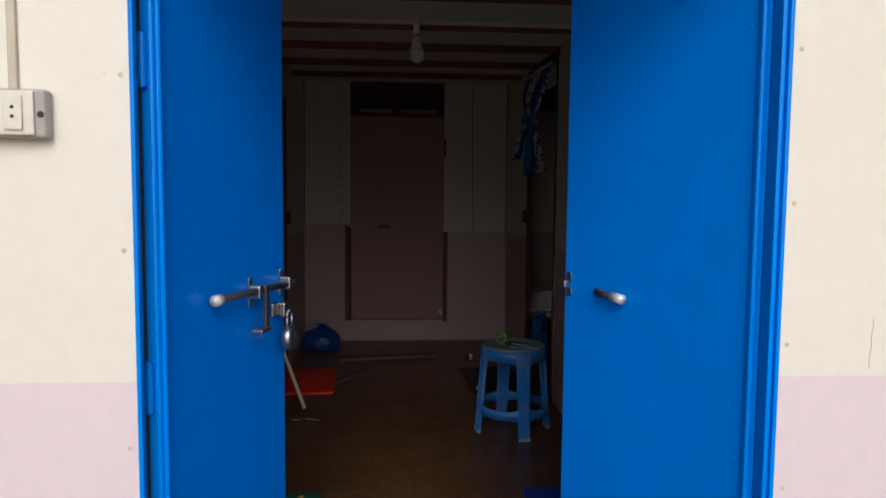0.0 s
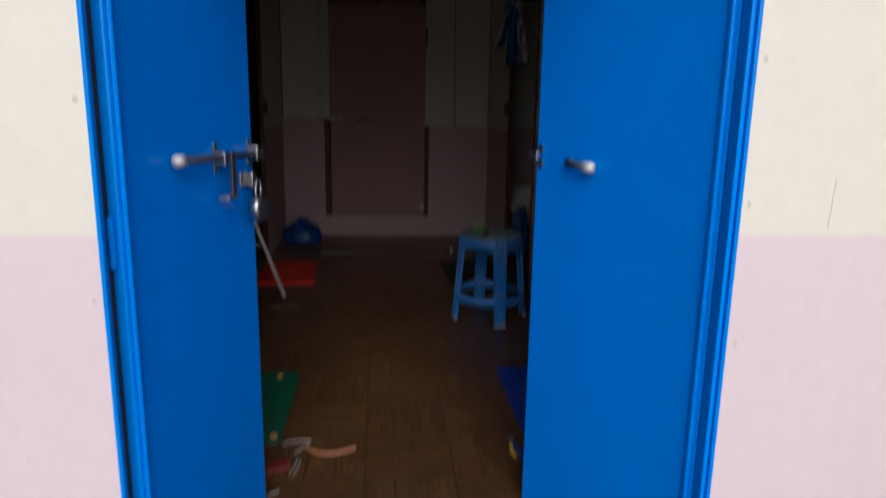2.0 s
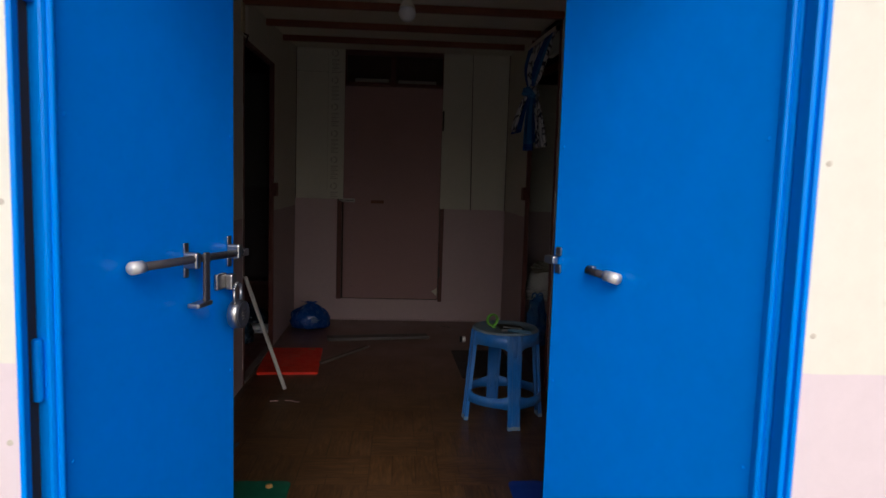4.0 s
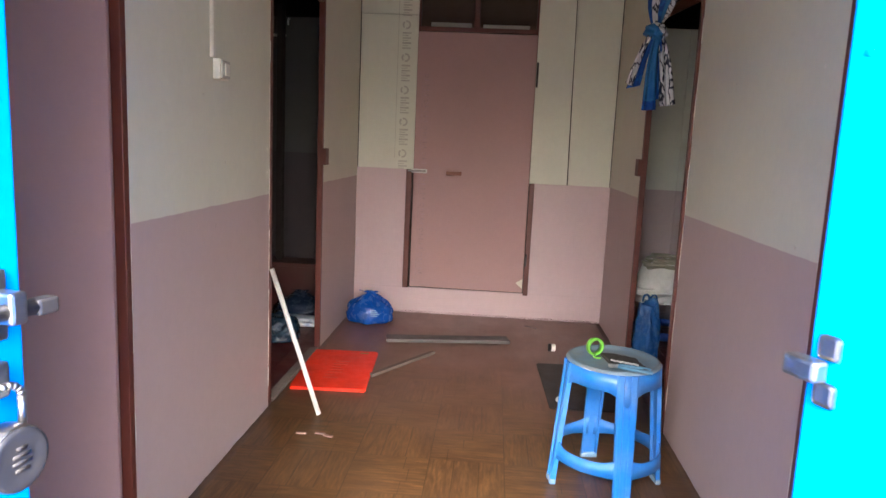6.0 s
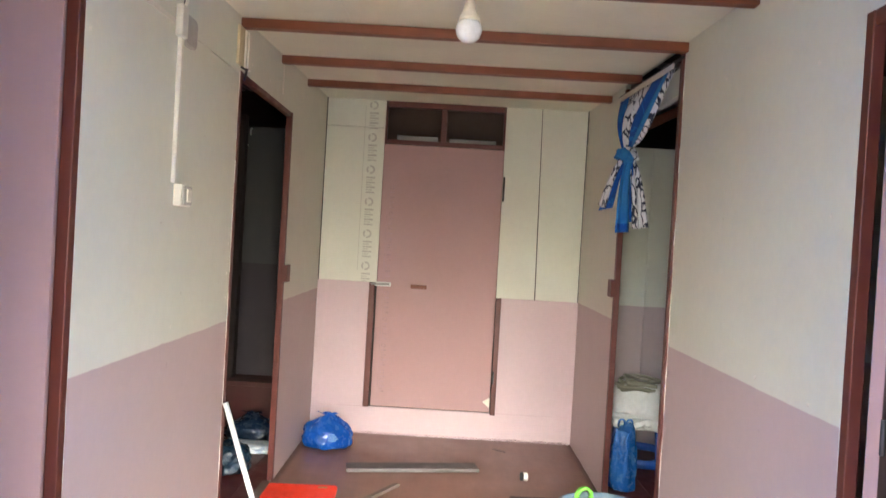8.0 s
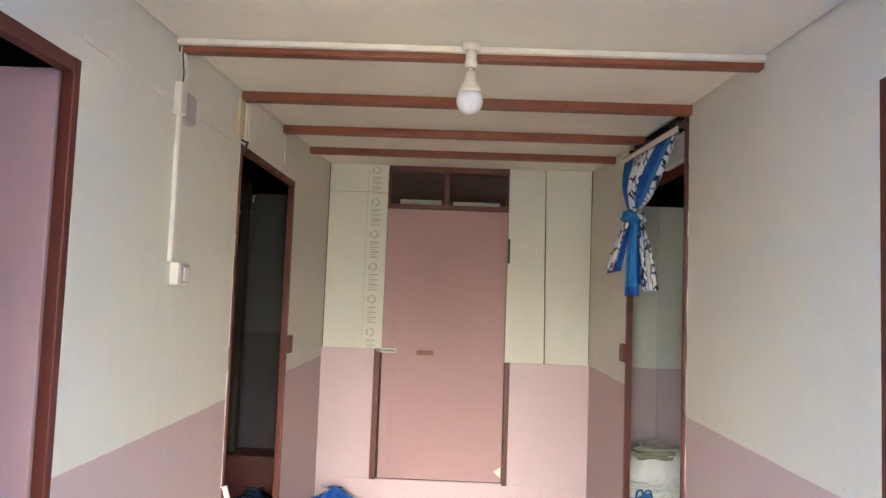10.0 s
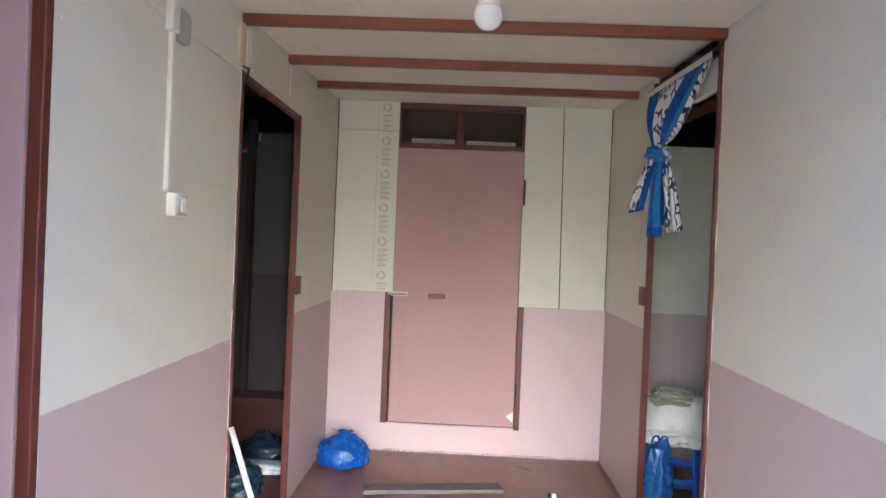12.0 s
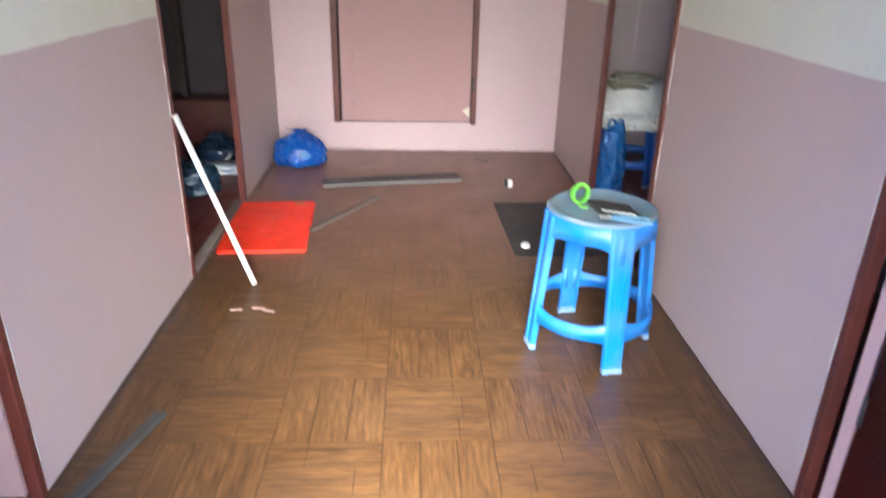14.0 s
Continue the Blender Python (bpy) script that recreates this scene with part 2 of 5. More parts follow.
def join(bm, tmp):
    me = bpy.data.meshes.new("scratch")
    tmp.to_mesh(me)
    tmp.free()
    bm.from_mesh(me)
    bpy.data.meshes.remove(me)


def tube(a, b, r, bm=None, r2=None, seg=16, bevel=0.0):
    """A round bar from a to b."""
    out = bm or bmesh.new()
    a, b = Vector(a), Vector(b)
    tmp = bmesh.new()
    bmesh.ops.create_cone(tmp, cap_ends=True, segments=seg, radius1=r, radius2=r if r2 is None else r2, depth=(b - a).length)
    if bevel:
        rim = [e for e in tmp.edges if len(e.link_faces) == 2 and abs(e.link_faces[0].normal.z - e.link_faces[1].normal.z) > 0.5]
        bmesh.ops.bevel(tmp, geom=rim, offset=bevel, segments=2, affect="EDGES")
    q = (b - a).to_track_quat("Z", "Y").to_matrix().to_4x4()
    bmesh.ops.transform(tmp, matrix=Matrix.Translation((a + b) / 2) @ q, verts=tmp.verts)
    join(out, tmp)
    return out


def lathe(profile, centre, seg=32, bm=None, m=None):
    """Turns a profile of (radius, height) about the upright axis."""
    out = bm or bmesh.new()
    tmp = bmesh.new()
    rings = []
    for r, z in profile:
        rings.append([tmp.verts.new((r * math.cos(2 * math.pi * k / seg), r * math.sin(2 * math.pi * k / seg), z)) for k in range(seg)])
    for lo, hi in zip(rings, rings[1:]):
        for k in range(seg):
            tmp.faces.new((lo[k], lo[(k + 1) % seg], hi[(k + 1) % seg], hi[k]))
    tmp.faces.new(rings[0][::-1]), tmp.faces.new(rings[-1])
    bmesh.ops.remove_doubles(tmp, verts=tmp.verts, dist=1e-5)
    bmesh.ops.transform(tmp, matrix=Matrix.Translation(centre) @ (m or Matrix()), verts=tmp.verts)
    join(out, tmp)
    return out


def wire(name, points, r, material, parent=None, label=""):
    """A bent round wire through the points, as a mesh."""
    cu = bpy.data.curves.new(name, "CURVE")
    cu.dimensions, cu.bevel_depth, cu.bevel_resolution, cu.resolution_u = "3D", r, 2, 8
    sp = cu.splines.new("NURBS")
    sp.points.add(len(points) - 1)
    for p, c in zip(sp.points, points):
        p.co = (*c, 1.0)
    sp.use_endpoint_u, sp.order_u = True, 4 if len(points) > 3 else len(points)
    tmp = bpy.data.objects.new("scratch", cu)
    me = bpy.data.meshes.new_from_object(tmp)
    bpy.data.objects.remove(tmp)
    bpy.data.curves.remove(cu)
    me.name = name
    me.materials.clear()
    me.materials.append(material)
    for f in me.polygons:
        f.use_smooth = True
    ob = new(name, me)
    if parent:
        ob.parent = parent
    if label:
        ob["label"] = label
    return ob


def empty(name, at=(0, 0, 0), label="", category="", group="", kind=""):
    ob = new(name)
    ob.location = at
    ob.empty_display_size = 0.05
    return tagged(ob, label, category, group, kind)


def under(ob, thing):
    """Keeps a part where it was built, under a thing that stands elsewhere."""
    ob.parent = thing
    ob.matrix_parent_inverse = Matrix.Translation(thing.location).inverted()
    return ob


# ---- plan ----
HW = 0.915            # half the hall's width
FY = 0.04             # face of the front wall
BY = 5.0              # face of the back wall
DOOR_L, DOOR_R, DOOR_T = -0.567, 0.644, 2.098
SLOPE, CEIL0 = 0.043, 2.118


def ceil_z(y):
    return CEIL0 + SLOPE * y


def roof_z(y):
    return 2.328 + 0.06 * (y - FY)


# ---- ground, floors ----
bm = bmesh.new()
g = 400.0
for x0, x1, y0, y1 in ((-g, g, -g, g),):
    box(x0, x1, y0, y1, -0.6, -0.2, bm=bm)
tagged(part("ground", bm, M_EARTH), "brown trodden earth yard before the house", "ground", kind="structure")


def lino_sheet(name, x0, x1, y0, y1, wavy_side=None, mtl=None, lift=0.0):
    """A thin lino sheet with a gently buckled surface."""
    bm = bmesh.new()
    nx, ny = int((x1 - x0) / 0.04) + 1, int((y1 - y0) / 0.04) + 1
    grid = []
    for j in range(ny + 1):
        row = []
        for i in range(nx + 1):
            x, y = x0 + (x1 - x0) * i / nx, y0 + (y1 - y0) * j / ny
            z = 0.0006 * noise.noise(Vector((x * 6, y * 6, 0)))
            d = min(abs(x - x0), abs(x1 - x), abs(y1 - y), abs(y - y0))
            if wavy_side and d < 0.12:
                z += 0.006 * max(0.0, noise.noise(Vector((x * 9, y * 9, 3)))) * (1 - d / 0.12)
            row.append(bm.verts.new((x, y, z)))
        grid.append(row)
    for j in range(ny):
        for i in range(nx):
            bm.faces.new((grid[j][i], grid[j][i + 1], grid[j + 1][i + 1], grid[j + 1][i]))
    rim = [e for e in bm.edges if e.is_boundary]
    low = bmesh.ops.extrude_edge_only(bm, edges=rim)
    for v in low["geom"]:
        if isinstance(v, bmesh.types.BMVert):
            v.co.z = -0.02
    bmesh.ops.translate(bm, verts=bm.verts, vec=(0, 0, lift))
    return part(name, bm, mtl or M_LINO, smooth=True)


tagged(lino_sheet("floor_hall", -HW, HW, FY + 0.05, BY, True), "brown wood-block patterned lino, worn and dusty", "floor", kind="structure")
tagged(lino_sheet("floor_porch", -4.0, 4.0, -1.75, FY + 0.04, True), "brown wood-block patterned lino on the porch", "floor", kind="structure")
bm = box(-4.2, 4.2, -1.8, 7.2, -0.2, -0.021)
tagged(part("plinth", bm, M_DULL), "raised concrete plinth under the house", "plinth", kind="structure")


def red_floor(name, x0, x1, y0, y1):
    """Painted floor boards, a board a mesh."""
    fl = empty(name, label="dark red painted plank floor of a side room", category="floor", kind="structure")
    n = int((x1 - x0) / 0.14)
    w = (x1 - x0) / n
    for k in range(n):
        part("plank", box(x0 + k * w + 0.001, x0 + (k + 1) * w - 0.001, y0, y1, -0.02, -0.002, 0.0012, seg=1), M_REDFLOOR, fl)
    return fl


red_floor("floor_left_room", -3.0, -HW - 0.0, FY + 0.07, 7.0)
red_floor("floor_right_room", HW + 0.0, 3.0, FY + 0.07, 7.0)

# ---- front wall ----
WT = 0.06
# Near-black backing paints the shade in the joints and beside the jambs.
front = box(-4.0, DOOR_L, FY + 0.008, FY + WT, -0.02, 2.326)
box(DOOR_R, 4.0, FY + 0.008, FY + WT, -0.02, 2.46, bm=front)
box(DOOR_L, DOOR_R, FY + 0.008, FY + WT, DOOR_T, 2.326, bm=front)
front = tagged(part("wall_front", front, M_DARK), "cream and pale pink painted board front wall", "wall", kind="structure")
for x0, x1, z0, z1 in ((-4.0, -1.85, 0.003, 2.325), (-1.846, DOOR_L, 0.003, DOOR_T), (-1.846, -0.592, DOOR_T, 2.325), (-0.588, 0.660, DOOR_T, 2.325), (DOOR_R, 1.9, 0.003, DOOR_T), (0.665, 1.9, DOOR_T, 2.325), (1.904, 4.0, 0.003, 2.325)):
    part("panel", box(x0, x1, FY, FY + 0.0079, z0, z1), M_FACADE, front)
M_DOT = mat("plugged screw hole", (0.6, 0.54, 0.45), 0.8)
for x, zs in ((-0.585, (0.075, 0.40, 0.848, 1.214, 1.526)), (0.665, (0.346, 0.745, 1.034, 1.309, 1.6, 1.85))):
    for z in zs:
        part("screw", lathe([(0.0045, -0.001), (0.005, 0.0), (0.003, 0.0008)], (x + random.uniform(-0.004, 0.004), FY, z), 10, m=Matrix.Rotation(radians(90), 4, "X")), M_DOT, front)

bm = bmesh.new()
pts = [(0.838 + 0.001 * math.sin(k * 1.7) - 0.0006 * k, 1.085 - 0.0125 * k) for k in range(9)]
for (xa, za), (xb, zb) in zip(pts, pts[1:]):
    tube((xa, FY - 0.0003, za), (xb, FY - 0.0003, zb), 0.0006, bm, seg=6)
part("hair_crack", bm, mat("dusty crack", (0.5, 0.46, 0.4), 0.8), front, "fine dark hair crack")

# ---- steel door frame ----
frame_ob = empty("door_frame", (0.04, FY, 0), "blue painted steel door frame with an open barred transom", "door frame", kind="structure")


def fpart(name, bm, material, label="", smooth=False):
    return under(part(name, bm, material, None, label, smooth), frame_ob)


def fbox(name, *a, bevel=0.003, mtl=None):
    return fpart(name, box(*a, bevel=bevel), mtl or M_BLUE)


fbox("jamb", DOOR_L, DOOR_L + 0.009, FY - 0.012, FY + 0.008, 0.0, DOOR_T)
fbox("jamb", DOOR_R - 0.009, DOOR_R, FY - 0.012, FY + 0.008, 0.0, DOOR_T)
fbox("jamb_return", DOOR_R - 0.0195, DOOR_R - 0.0092, FY - 0.004, FY + 0.03, 0.037, 1.881)
fbox("head", DOOR_L + 0.009, DOOR_R - 0.009, FY - 0.012, FY + 0.045, DOOR_T - 0.016, DOOR_T)
fbox("transom_bar", DOOR_L + 0.009, DOOR_R - 0.009, FY - 0.008, FY + 0.032, 1.983, 2.028)
fbox("transom_bar", DOOR_L + 0.009, DOOR_R - 0.009, FY - 0.008, FY + 0.032, 1.882, 1.930)
fbox("mullion", 0.011, 0.051, FY - 0.011, FY + 0.029, 1.9305, DOOR_T - 0.0165)
fbox("threshold", DOOR_L + 0.009, DOOR_R - 0.009, FY - 0.012, FY + 0.03, 0.002, 0.036, bevel=0.004)
M_ORANGE = mat("orange paint mark", (0.75, 0.1, 0.02), 0.5)
bm = bmesh.new()
for k in range(7):
    a = k * 0.9
    box(0.030 + 0.006 * math.cos(a), 0.030 + 0.006 * math.cos(a) + random.uniform(0.005, 0.012), FY - 0.0125, FY - 0.0112, 1.999 + 0.009 * math.sin(a), 1.999 + 0.009 * math.sin(a) + random.uniform(0.004, 0.012), bm=bm)
fpart("paint_mark", bm, M_ORANGE, "smeared orange paint mark")


def steel_leaf(name, hinge, tip, side, z0=0.014, z1=1.914):
    """An open sheet-steel leaf with a folded hinge stile, three hinges and rivets; side -1: the left one."""
    h, t = Vector((*hinge, 0)), Vector((*tip, 0))
    L = (t - h).length
    leaf = empty(name, (h.x, h.y, 0), "glossy blue sheet-steel door leaf standing open into the hall", "door", "double door leaves", "structure")
    ang = math.atan2(t.y - h.y, t.x - h.x)
    leaf.rotation_euler = (0, 0, ang)
    # local x runs from hinge to tip; the face towards the hall lies at local y = 0
    back = 1 if side < 0 else -1
    def lb(nm, x0, x1, y0, y1, za, zb, bev=0.003, mtl=M_BLUE, label=""):
        ya, yb = sorted((y0 * back, y1 * back))
        return part(nm, box(x0, x1, ya, yb, za, zb, bev), mtl, leaf, label)
    lb("sheet", 0.0, L, 0.0, 0.024, z0, z1)
    lb("stile", -0.004, 0.030, -0.003, 0.026, z0 + 0.004, z1 - 0.004, 0.006)
    part("bead", tube((0.012, -0.004 * back, z0 + 0.01), (0.012, -0.004 * back, z1 - 0.01), 0.006, seg=12), M_BLUE, leaf)
    for zc in (0.30, 0.95, 1.56):
        part("hinge", tube((-0.012, 0.014 * back, zc - 0.05), (-0.012, 0.014 * back, zc + 0.05), 0.0085, bevel=0.002), M_BLUE, leaf)
    for zc in (0.12, 0.45, 0.78, 1.35, 1.66):
        for xx in (0.045, L - 0.02):
            part("rivet", lathe([(0.004, 0), (0.0035, 0.0012), (0.001, 0.0018)], (xx, -0.0002 * back, zc), 10, m=Matrix.Rotation(radians(90 * back), 4, "X")), M_BLUE, leaf)
    return leaf, L, back


leaf_l, LL, _ = steel_leaf("door_leaf", (-0.546, 0.088), (-0.409, 0.700), -1)
leaf_r, LR, _ = steel_leaf("door_leaf", (0.625, 0.078), (0.374, 0.643), 1)


def on_leaf(leaf, nm, bm, mtl, label="", smooth=False):
    return part(nm, bm, mtl, leaf, label, smooth)


# sliding bolt, its guides and handle, hasp and padlock on the one leaf; keeper and stub bolt on the other
bolt = on_leaf(leaf_l, "bolt", tube((0.205, -0.022, 1.087), (LL + 0.012, -0.022, 1.072), 0.0085, bevel=0.002), M_ROD, "dark sliding bolt", True)
part("end_cap", tube((0.178, -0.022, 1.088), (0.212, -0.022, 1.087), 0.0125, bevel=0.002), M_CAP, bolt, "bright end cap", True)
part("bolt_tip", box(LL - 0.006, LL + 0.020, -0.031, -0.013, 1.063, 1.081, 0.003), M_ROD, bolt)
for xx in (0.40, LL - 0.030):
    gd = on_leaf(leaf_l, "guide", box(xx - 0.010, xx + 0.010, -0.033, -0.0005, 1.060, 1.094, 0.004), M_STEEL, "plated bolt guide")
    for dz in (0.026, -0.026):
        part("lug", box(xx - 0.010, xx + 0.010, -0.005, -0.0006, 1.077 + dz - 0.011, 1.077 + dz + 0.011, 0.003), M_STEEL, gd)
hd = on_leaf(leaf_l, "handle", box(0.425, 0.447, -0.034, -0.026, 0.985, 1.092, 0.003), M_ROD, "hanging flat bolt handle")
part("handle_foot", box(0.385, 0.447, -0.040, -0.012, 0.976, 0.986, 0.003), M_STEEL, hd)
hasp = on_leaf(leaf_l, "hasp", box(LL - 0.105, LL - 0.058, -0.012, -0.001, 0.992, 1.030, 0.004), M_STEEL, "plated hasp")
part("staple", box(LL - 0.066, LL - 0.040, -0.028, -0.010, 0.988, 1.026, 0.004), M_STEEL, hasp)
padlock = empty("padlock", (0, 0, 0), "round grey padlock hanging from the blue leaf's hasp", "padlock")
lm = Matrix.Translation((-0.546, 0.088, 0)) @ Matrix.Rotation(math.atan2(0.612, 0.137), 4, "Z")
def padpart(nm, bm, mtl, label=""):
    bmesh.ops.transform(bm, matrix=lm, verts=bm.verts)
    return part(nm, bm, mtl, padlock, label, True)
pm = Matrix.Rotation(radians(90), 4, "X")
padpart("case", lathe([(0.018, -0.013), (0.031, -0.013), (0.0345, -0.009), (0.0345, 0.009), (0.031, 0.013), (0.018, 0.013)], (LL - 0.054, -0.036, 0.930), 36, m=pm), M_STEEL)
padpart("face", lathe([(0.033, 0.0), (0.033, 0.002), (0.029, 0.0035), (0.024, 0.0025), (0.010, 0.003)], (LL - 0.054, -0.0493, 0.930), 36, m=pm), mat("grey cast face", (0.022, 0.022, 0.028), 0.6, 0.0, big=40), "dark raised face plate")
bm = bmesh.new()
for k, w in enumerate((0.012, 0.020, 0.022, 0.016)):
    box(LL - 0.054 - w / 2, LL - 0.054 + w / 2, -0.0535, -0.0520, 0.941 - k * 0.0075, 0.9445 - k * 0.0075, bm=bm)
padpart("face_marks", bm, M_ROD)
bm = bmesh.new()
for sgn in (-1, 1):
    tube((LL - 0.054 + 0.017 * sgn, -0.036, 0.957), (LL - 0.054 + 0.017 * sgn, -0.036, 0.990), 0.0042, bm)
for k in range(8):
    a0, a1 = math.pi * k / 8, math.pi * (k + 1) / 8
    tube((LL - 0.054 + 0.017 * math.cos(a0), -0.036, 0.990 + 0.014 * math.sin(a0)), (LL - 0.054 + 0.017 * math.cos(a1), -0.036, 0.990 + 0.014 * math.sin(a1)), 0.0042, bm, seg=10)
padpart("shackle", bm, M_STEEL, "bright bent shackle")

kp = on_leaf(leaf_r, "keeper", box(LR - 0.026, LR + 0.010, 0.004, 0.022, 1.070, 1.090, 0.004), M_STEEL, "plated bolt keeper")
for dz in (0.021, -0.021):
    part("lug", box(LR - 0.034, LR - 0.012, 0.0006, 0.006, 1.080 + dz - 0.011, 1.080 + dz + 0.011, 0.004), M_STEEL, kp)
stub = on_leaf(leaf_r, "stub_bolt", tube((0.400, 0.018, 1.069), (0.470, 0.018, 1.073), 0.0085, bevel=0.002), M_ROD, "dark stub of a bolt", True)
part("end_cap", tube((0.366, 0.018, 1.067), (0.408, 0.018, 1.0695), 0.0125, bevel=0.002), M_CAP, stub, "bright end cap", True)
part("lug", box(0.456, 0.478, 0.0006, 0.016, 1.062, 1.083, 0.004), M_STEEL, stub)

# ---- hall walls ----
T = 0.027


def wall_run(name, x_in, out, pieces, label, mats=M_HALL):
    """Boards on studs along the hall; pieces are (y0, y1, z0, top or None for the ceiling)."""
    w = empty(name, label=label, category="wall", kind="structure")
    for y0, y1, z0, z1 in pieces:
        bm = bmesh.new()
        x0, x1 = sorted((x_in, x_in + out * T))
        box(x0, x1, y0, y1, z0, z1 if z1 else 2.1, bm=bm)
        if not z1:
            top = [v for v in bm.verts if v.co.z > 2.099]
            for v in top:
                v.co.z = ceil_z(v.co.y) + 0.012
        part("board", bm, mats, w)
    return w


left_wall = wall_run("wall_left", -HW, -1, ((FY + WT, 0.96, 0.0, None), (0.96, 1.84, 1.962, None), (1.84, 3.032, 0.0, 2.018), (1.84, 3.032, 2.021, None), (3.032, 3.985, 2.035, None), (3.985, BY, 0.0, None)), "cream over pink painted board wall of the hall")
right_wall = wall_run("wall_right", HW, 1, ((FY + WT, 0.96, 0.0, None), (0.96, 1.80, 1.962, None), (1.80, 3.05, 0.0, None), (3.0785, 3.42, 2.05, 2.165), (3.17, 3.987, 2.205, None), (4.02, BY, 0.0, None)), "cream over pink painted board wall of the hall")


def timber(name, parent, *a, bevel=0.003):
    return part(name, box(*a, bevel=bevel), M_JAMB, parent)


fr = empty("doorway_left_near", label="red-brown timber frame of a side doorway", category="door frame", kind="structure")
timber("jamb", fr, -HW - T, -HW + 0.004, 1.812, 1.8395, 0.0, 1.9615)
timber("jamb", fr, -HW - T, -HW + 0.004, 0.9605, 1.01, 0.0, 1.9615)
timber("head", fr, -HW - T, -HW + 0.002, 1.0105, 1.8115, 1.925, 1.9615)
fr = empty("doorway_left_far", label="red-brown timber frame of a dark side doorway", category="door frame", kind="structure")
timber("jamb", fr, -HW - T, -HW + 0.005, 3.0325, 3.060, 0.0, 2.0345)
timber("jamb", fr, -HW - T, -HW + 0.005, 3.958, 3.9845, 0.0, 2.0345)
timber("head", fr, -HW - T, -HW + 0.002, 3.0605, 3.9575, 2.008, 2.0345)
timber("strike_block", fr, -HW + 0.0052, -HW + 0.03, 3.93, 4.01, 1.105, 1.20)
fr = empty("doorway_right_near", label="red-brown timber frame of a side doorway", category="door frame", kind="structure")
timber("jamb", fr, HW - 0.004, HW + T, 1.770, 1.7995, 0.0, 1.9615)
timber("jamb", fr, HW - 0.004, HW + T, 0.9605, 1.01, 0.0, 1.9615)
timber("head", fr, HW - 0.002, HW + T, 1.0105, 1.7695, 1.925, 1.9615)
fr = empty("doorway_right_far", label="red-brown timber posts of a curtained side doorway", category="door frame", kind="structure")
timber("post", fr, HW - 0.010, HW + T, 3.0505, 3.084, 0.0, 2.235)
timber("post", fr, HW - 0.003, HW + T, 3.988, 4.0195, 0.0, 2.27)
timber("strike_block", fr, HW - 0.032, HW - 0.0055, 3.95, 4.03, 1.125, 1.22)


M_FILL = mat("cream filler", (0.78, 0.76, 0.68), 0.6, amount=0.15, big=20)
for wall, x, y, z1, r in ((left_wall, -HW, 1.8425, 1.955, 0.0028), (left_wall, -HW, 3.0295, 2.03, 0.0028), (left_wall, -HW, 3.988, 2.03, 0.0025), (right_wall, HW, 3.0475, 2.22, 0.0028), (right_wall, HW, 1.8025, 1.955, 0.0028)):
    bm = bmesh.new()
    pts = [(x + 0.0006 * math.sin(k * 2.1), y + 0.0012 * math.sin(k * 1.3 + y), 0.01 + (z1 - 0.01) * k / 22) for k in range(23)]
    for k, (a, b) in enumerate(zip(pts, pts[1:])):
        if (k * 7 + int(y * 10)) % 6:
            tube(a, b, r * (0.7 + 0.3 * math.sin(k * 1.9)), bm, seg=6)
    part("filler_bead", bm, M_FILL, wall, "uneven cream filler bead", True)


def pink_leaf(hinge, turn, width, z1, side, label):
    """A plain board door on its hinges, standing open; side is the hand on which its thickness lies."""
    d = empty("room_door", (*hinge, 0.0), label, "door", kind="structure")
    d.rotation_euler = (0, 0, radians(turn))
    y0, y1 = sorted((0.0, 0.028 * side))
    part("door_leaf", box(0.004, width, y0, y1, 0.012, z1, 0.002), M_PINK, d)
    for z in (0.3, 1.0, 1.72):
        part("hinge", tube((0.0, 0.032 * side, z - 0.04), (0.0, 0.032 * side, z + 0.04), 0.006), M_ROD, d, "dark butt hinge")
    return d


pink_leaf((-0.946, 1.813), 180, 0.754, 1.935, -1, "plain pink board door swung open into a side room")
pink_leaf((0.950, 1.762), 50, 0.745, 1.92, -1, "plain pink board door swung wide open into a shaded room")

# ---- back wall, with its door and transom ----
# Near-black backing paints the shade seen through the panel joints.
back = box(-0.915, -0.515, BY + 0.012, BY + 0.06, 0.0, 2.36)
box(0.355, 0.915, BY + 0.012, BY + 0.06, 0.0, 2.36, bm=back)
box(-0.515, 0.355, BY + 0.012, BY + 0.06, 0.0, 0.185, bm=back)
back = tagged(part("wall_back", back, M_DARK), "cream over pink board wall at the hall's end", "wall", kind="structure")
part("panel", box(-0.9085, -0.502, BY, BY + 0.0118, 1.062, 2.14, 0.001, seg=1), M_BACKL, back)
part("panel", box(-0.9085, -0.502, BY, BY + 0.0118, 2.143, 2.345, 0.001, seg=1), M_BACKL, back)
part("panel", box(-0.9148, -0.553, BY - 0.003, BY + 0.0118, 0.19, 1.0615, 0.001, seg=1), M_BACKL, back)
part("panel", box(-0.9148, 0.9148, BY - 0.003, BY + 0.0118, 0.002, 0.1895, 0.001, seg=1), M_BACKR, back)
part("panel", box(0.378, 0.9148, BY - 0.003, BY + 0.0118, 0.19, 0.999, 0.001, seg=1), M_BACKR, back)


def slant_panel(x0, x1a, x1b, z0, z1):
    """A board whose joint leans a little."""
    bm = box(x0, x1b, BY, BY + 0.0118, z0, z1)
    for v in bm.verts:
        if abs(v.co.x - x1b) < 1e-4:
            v.co.x = x1a if v.co.z < (z0 + z1) / 2 else x1b
    return part("panel", bm, M_BACKR, back)


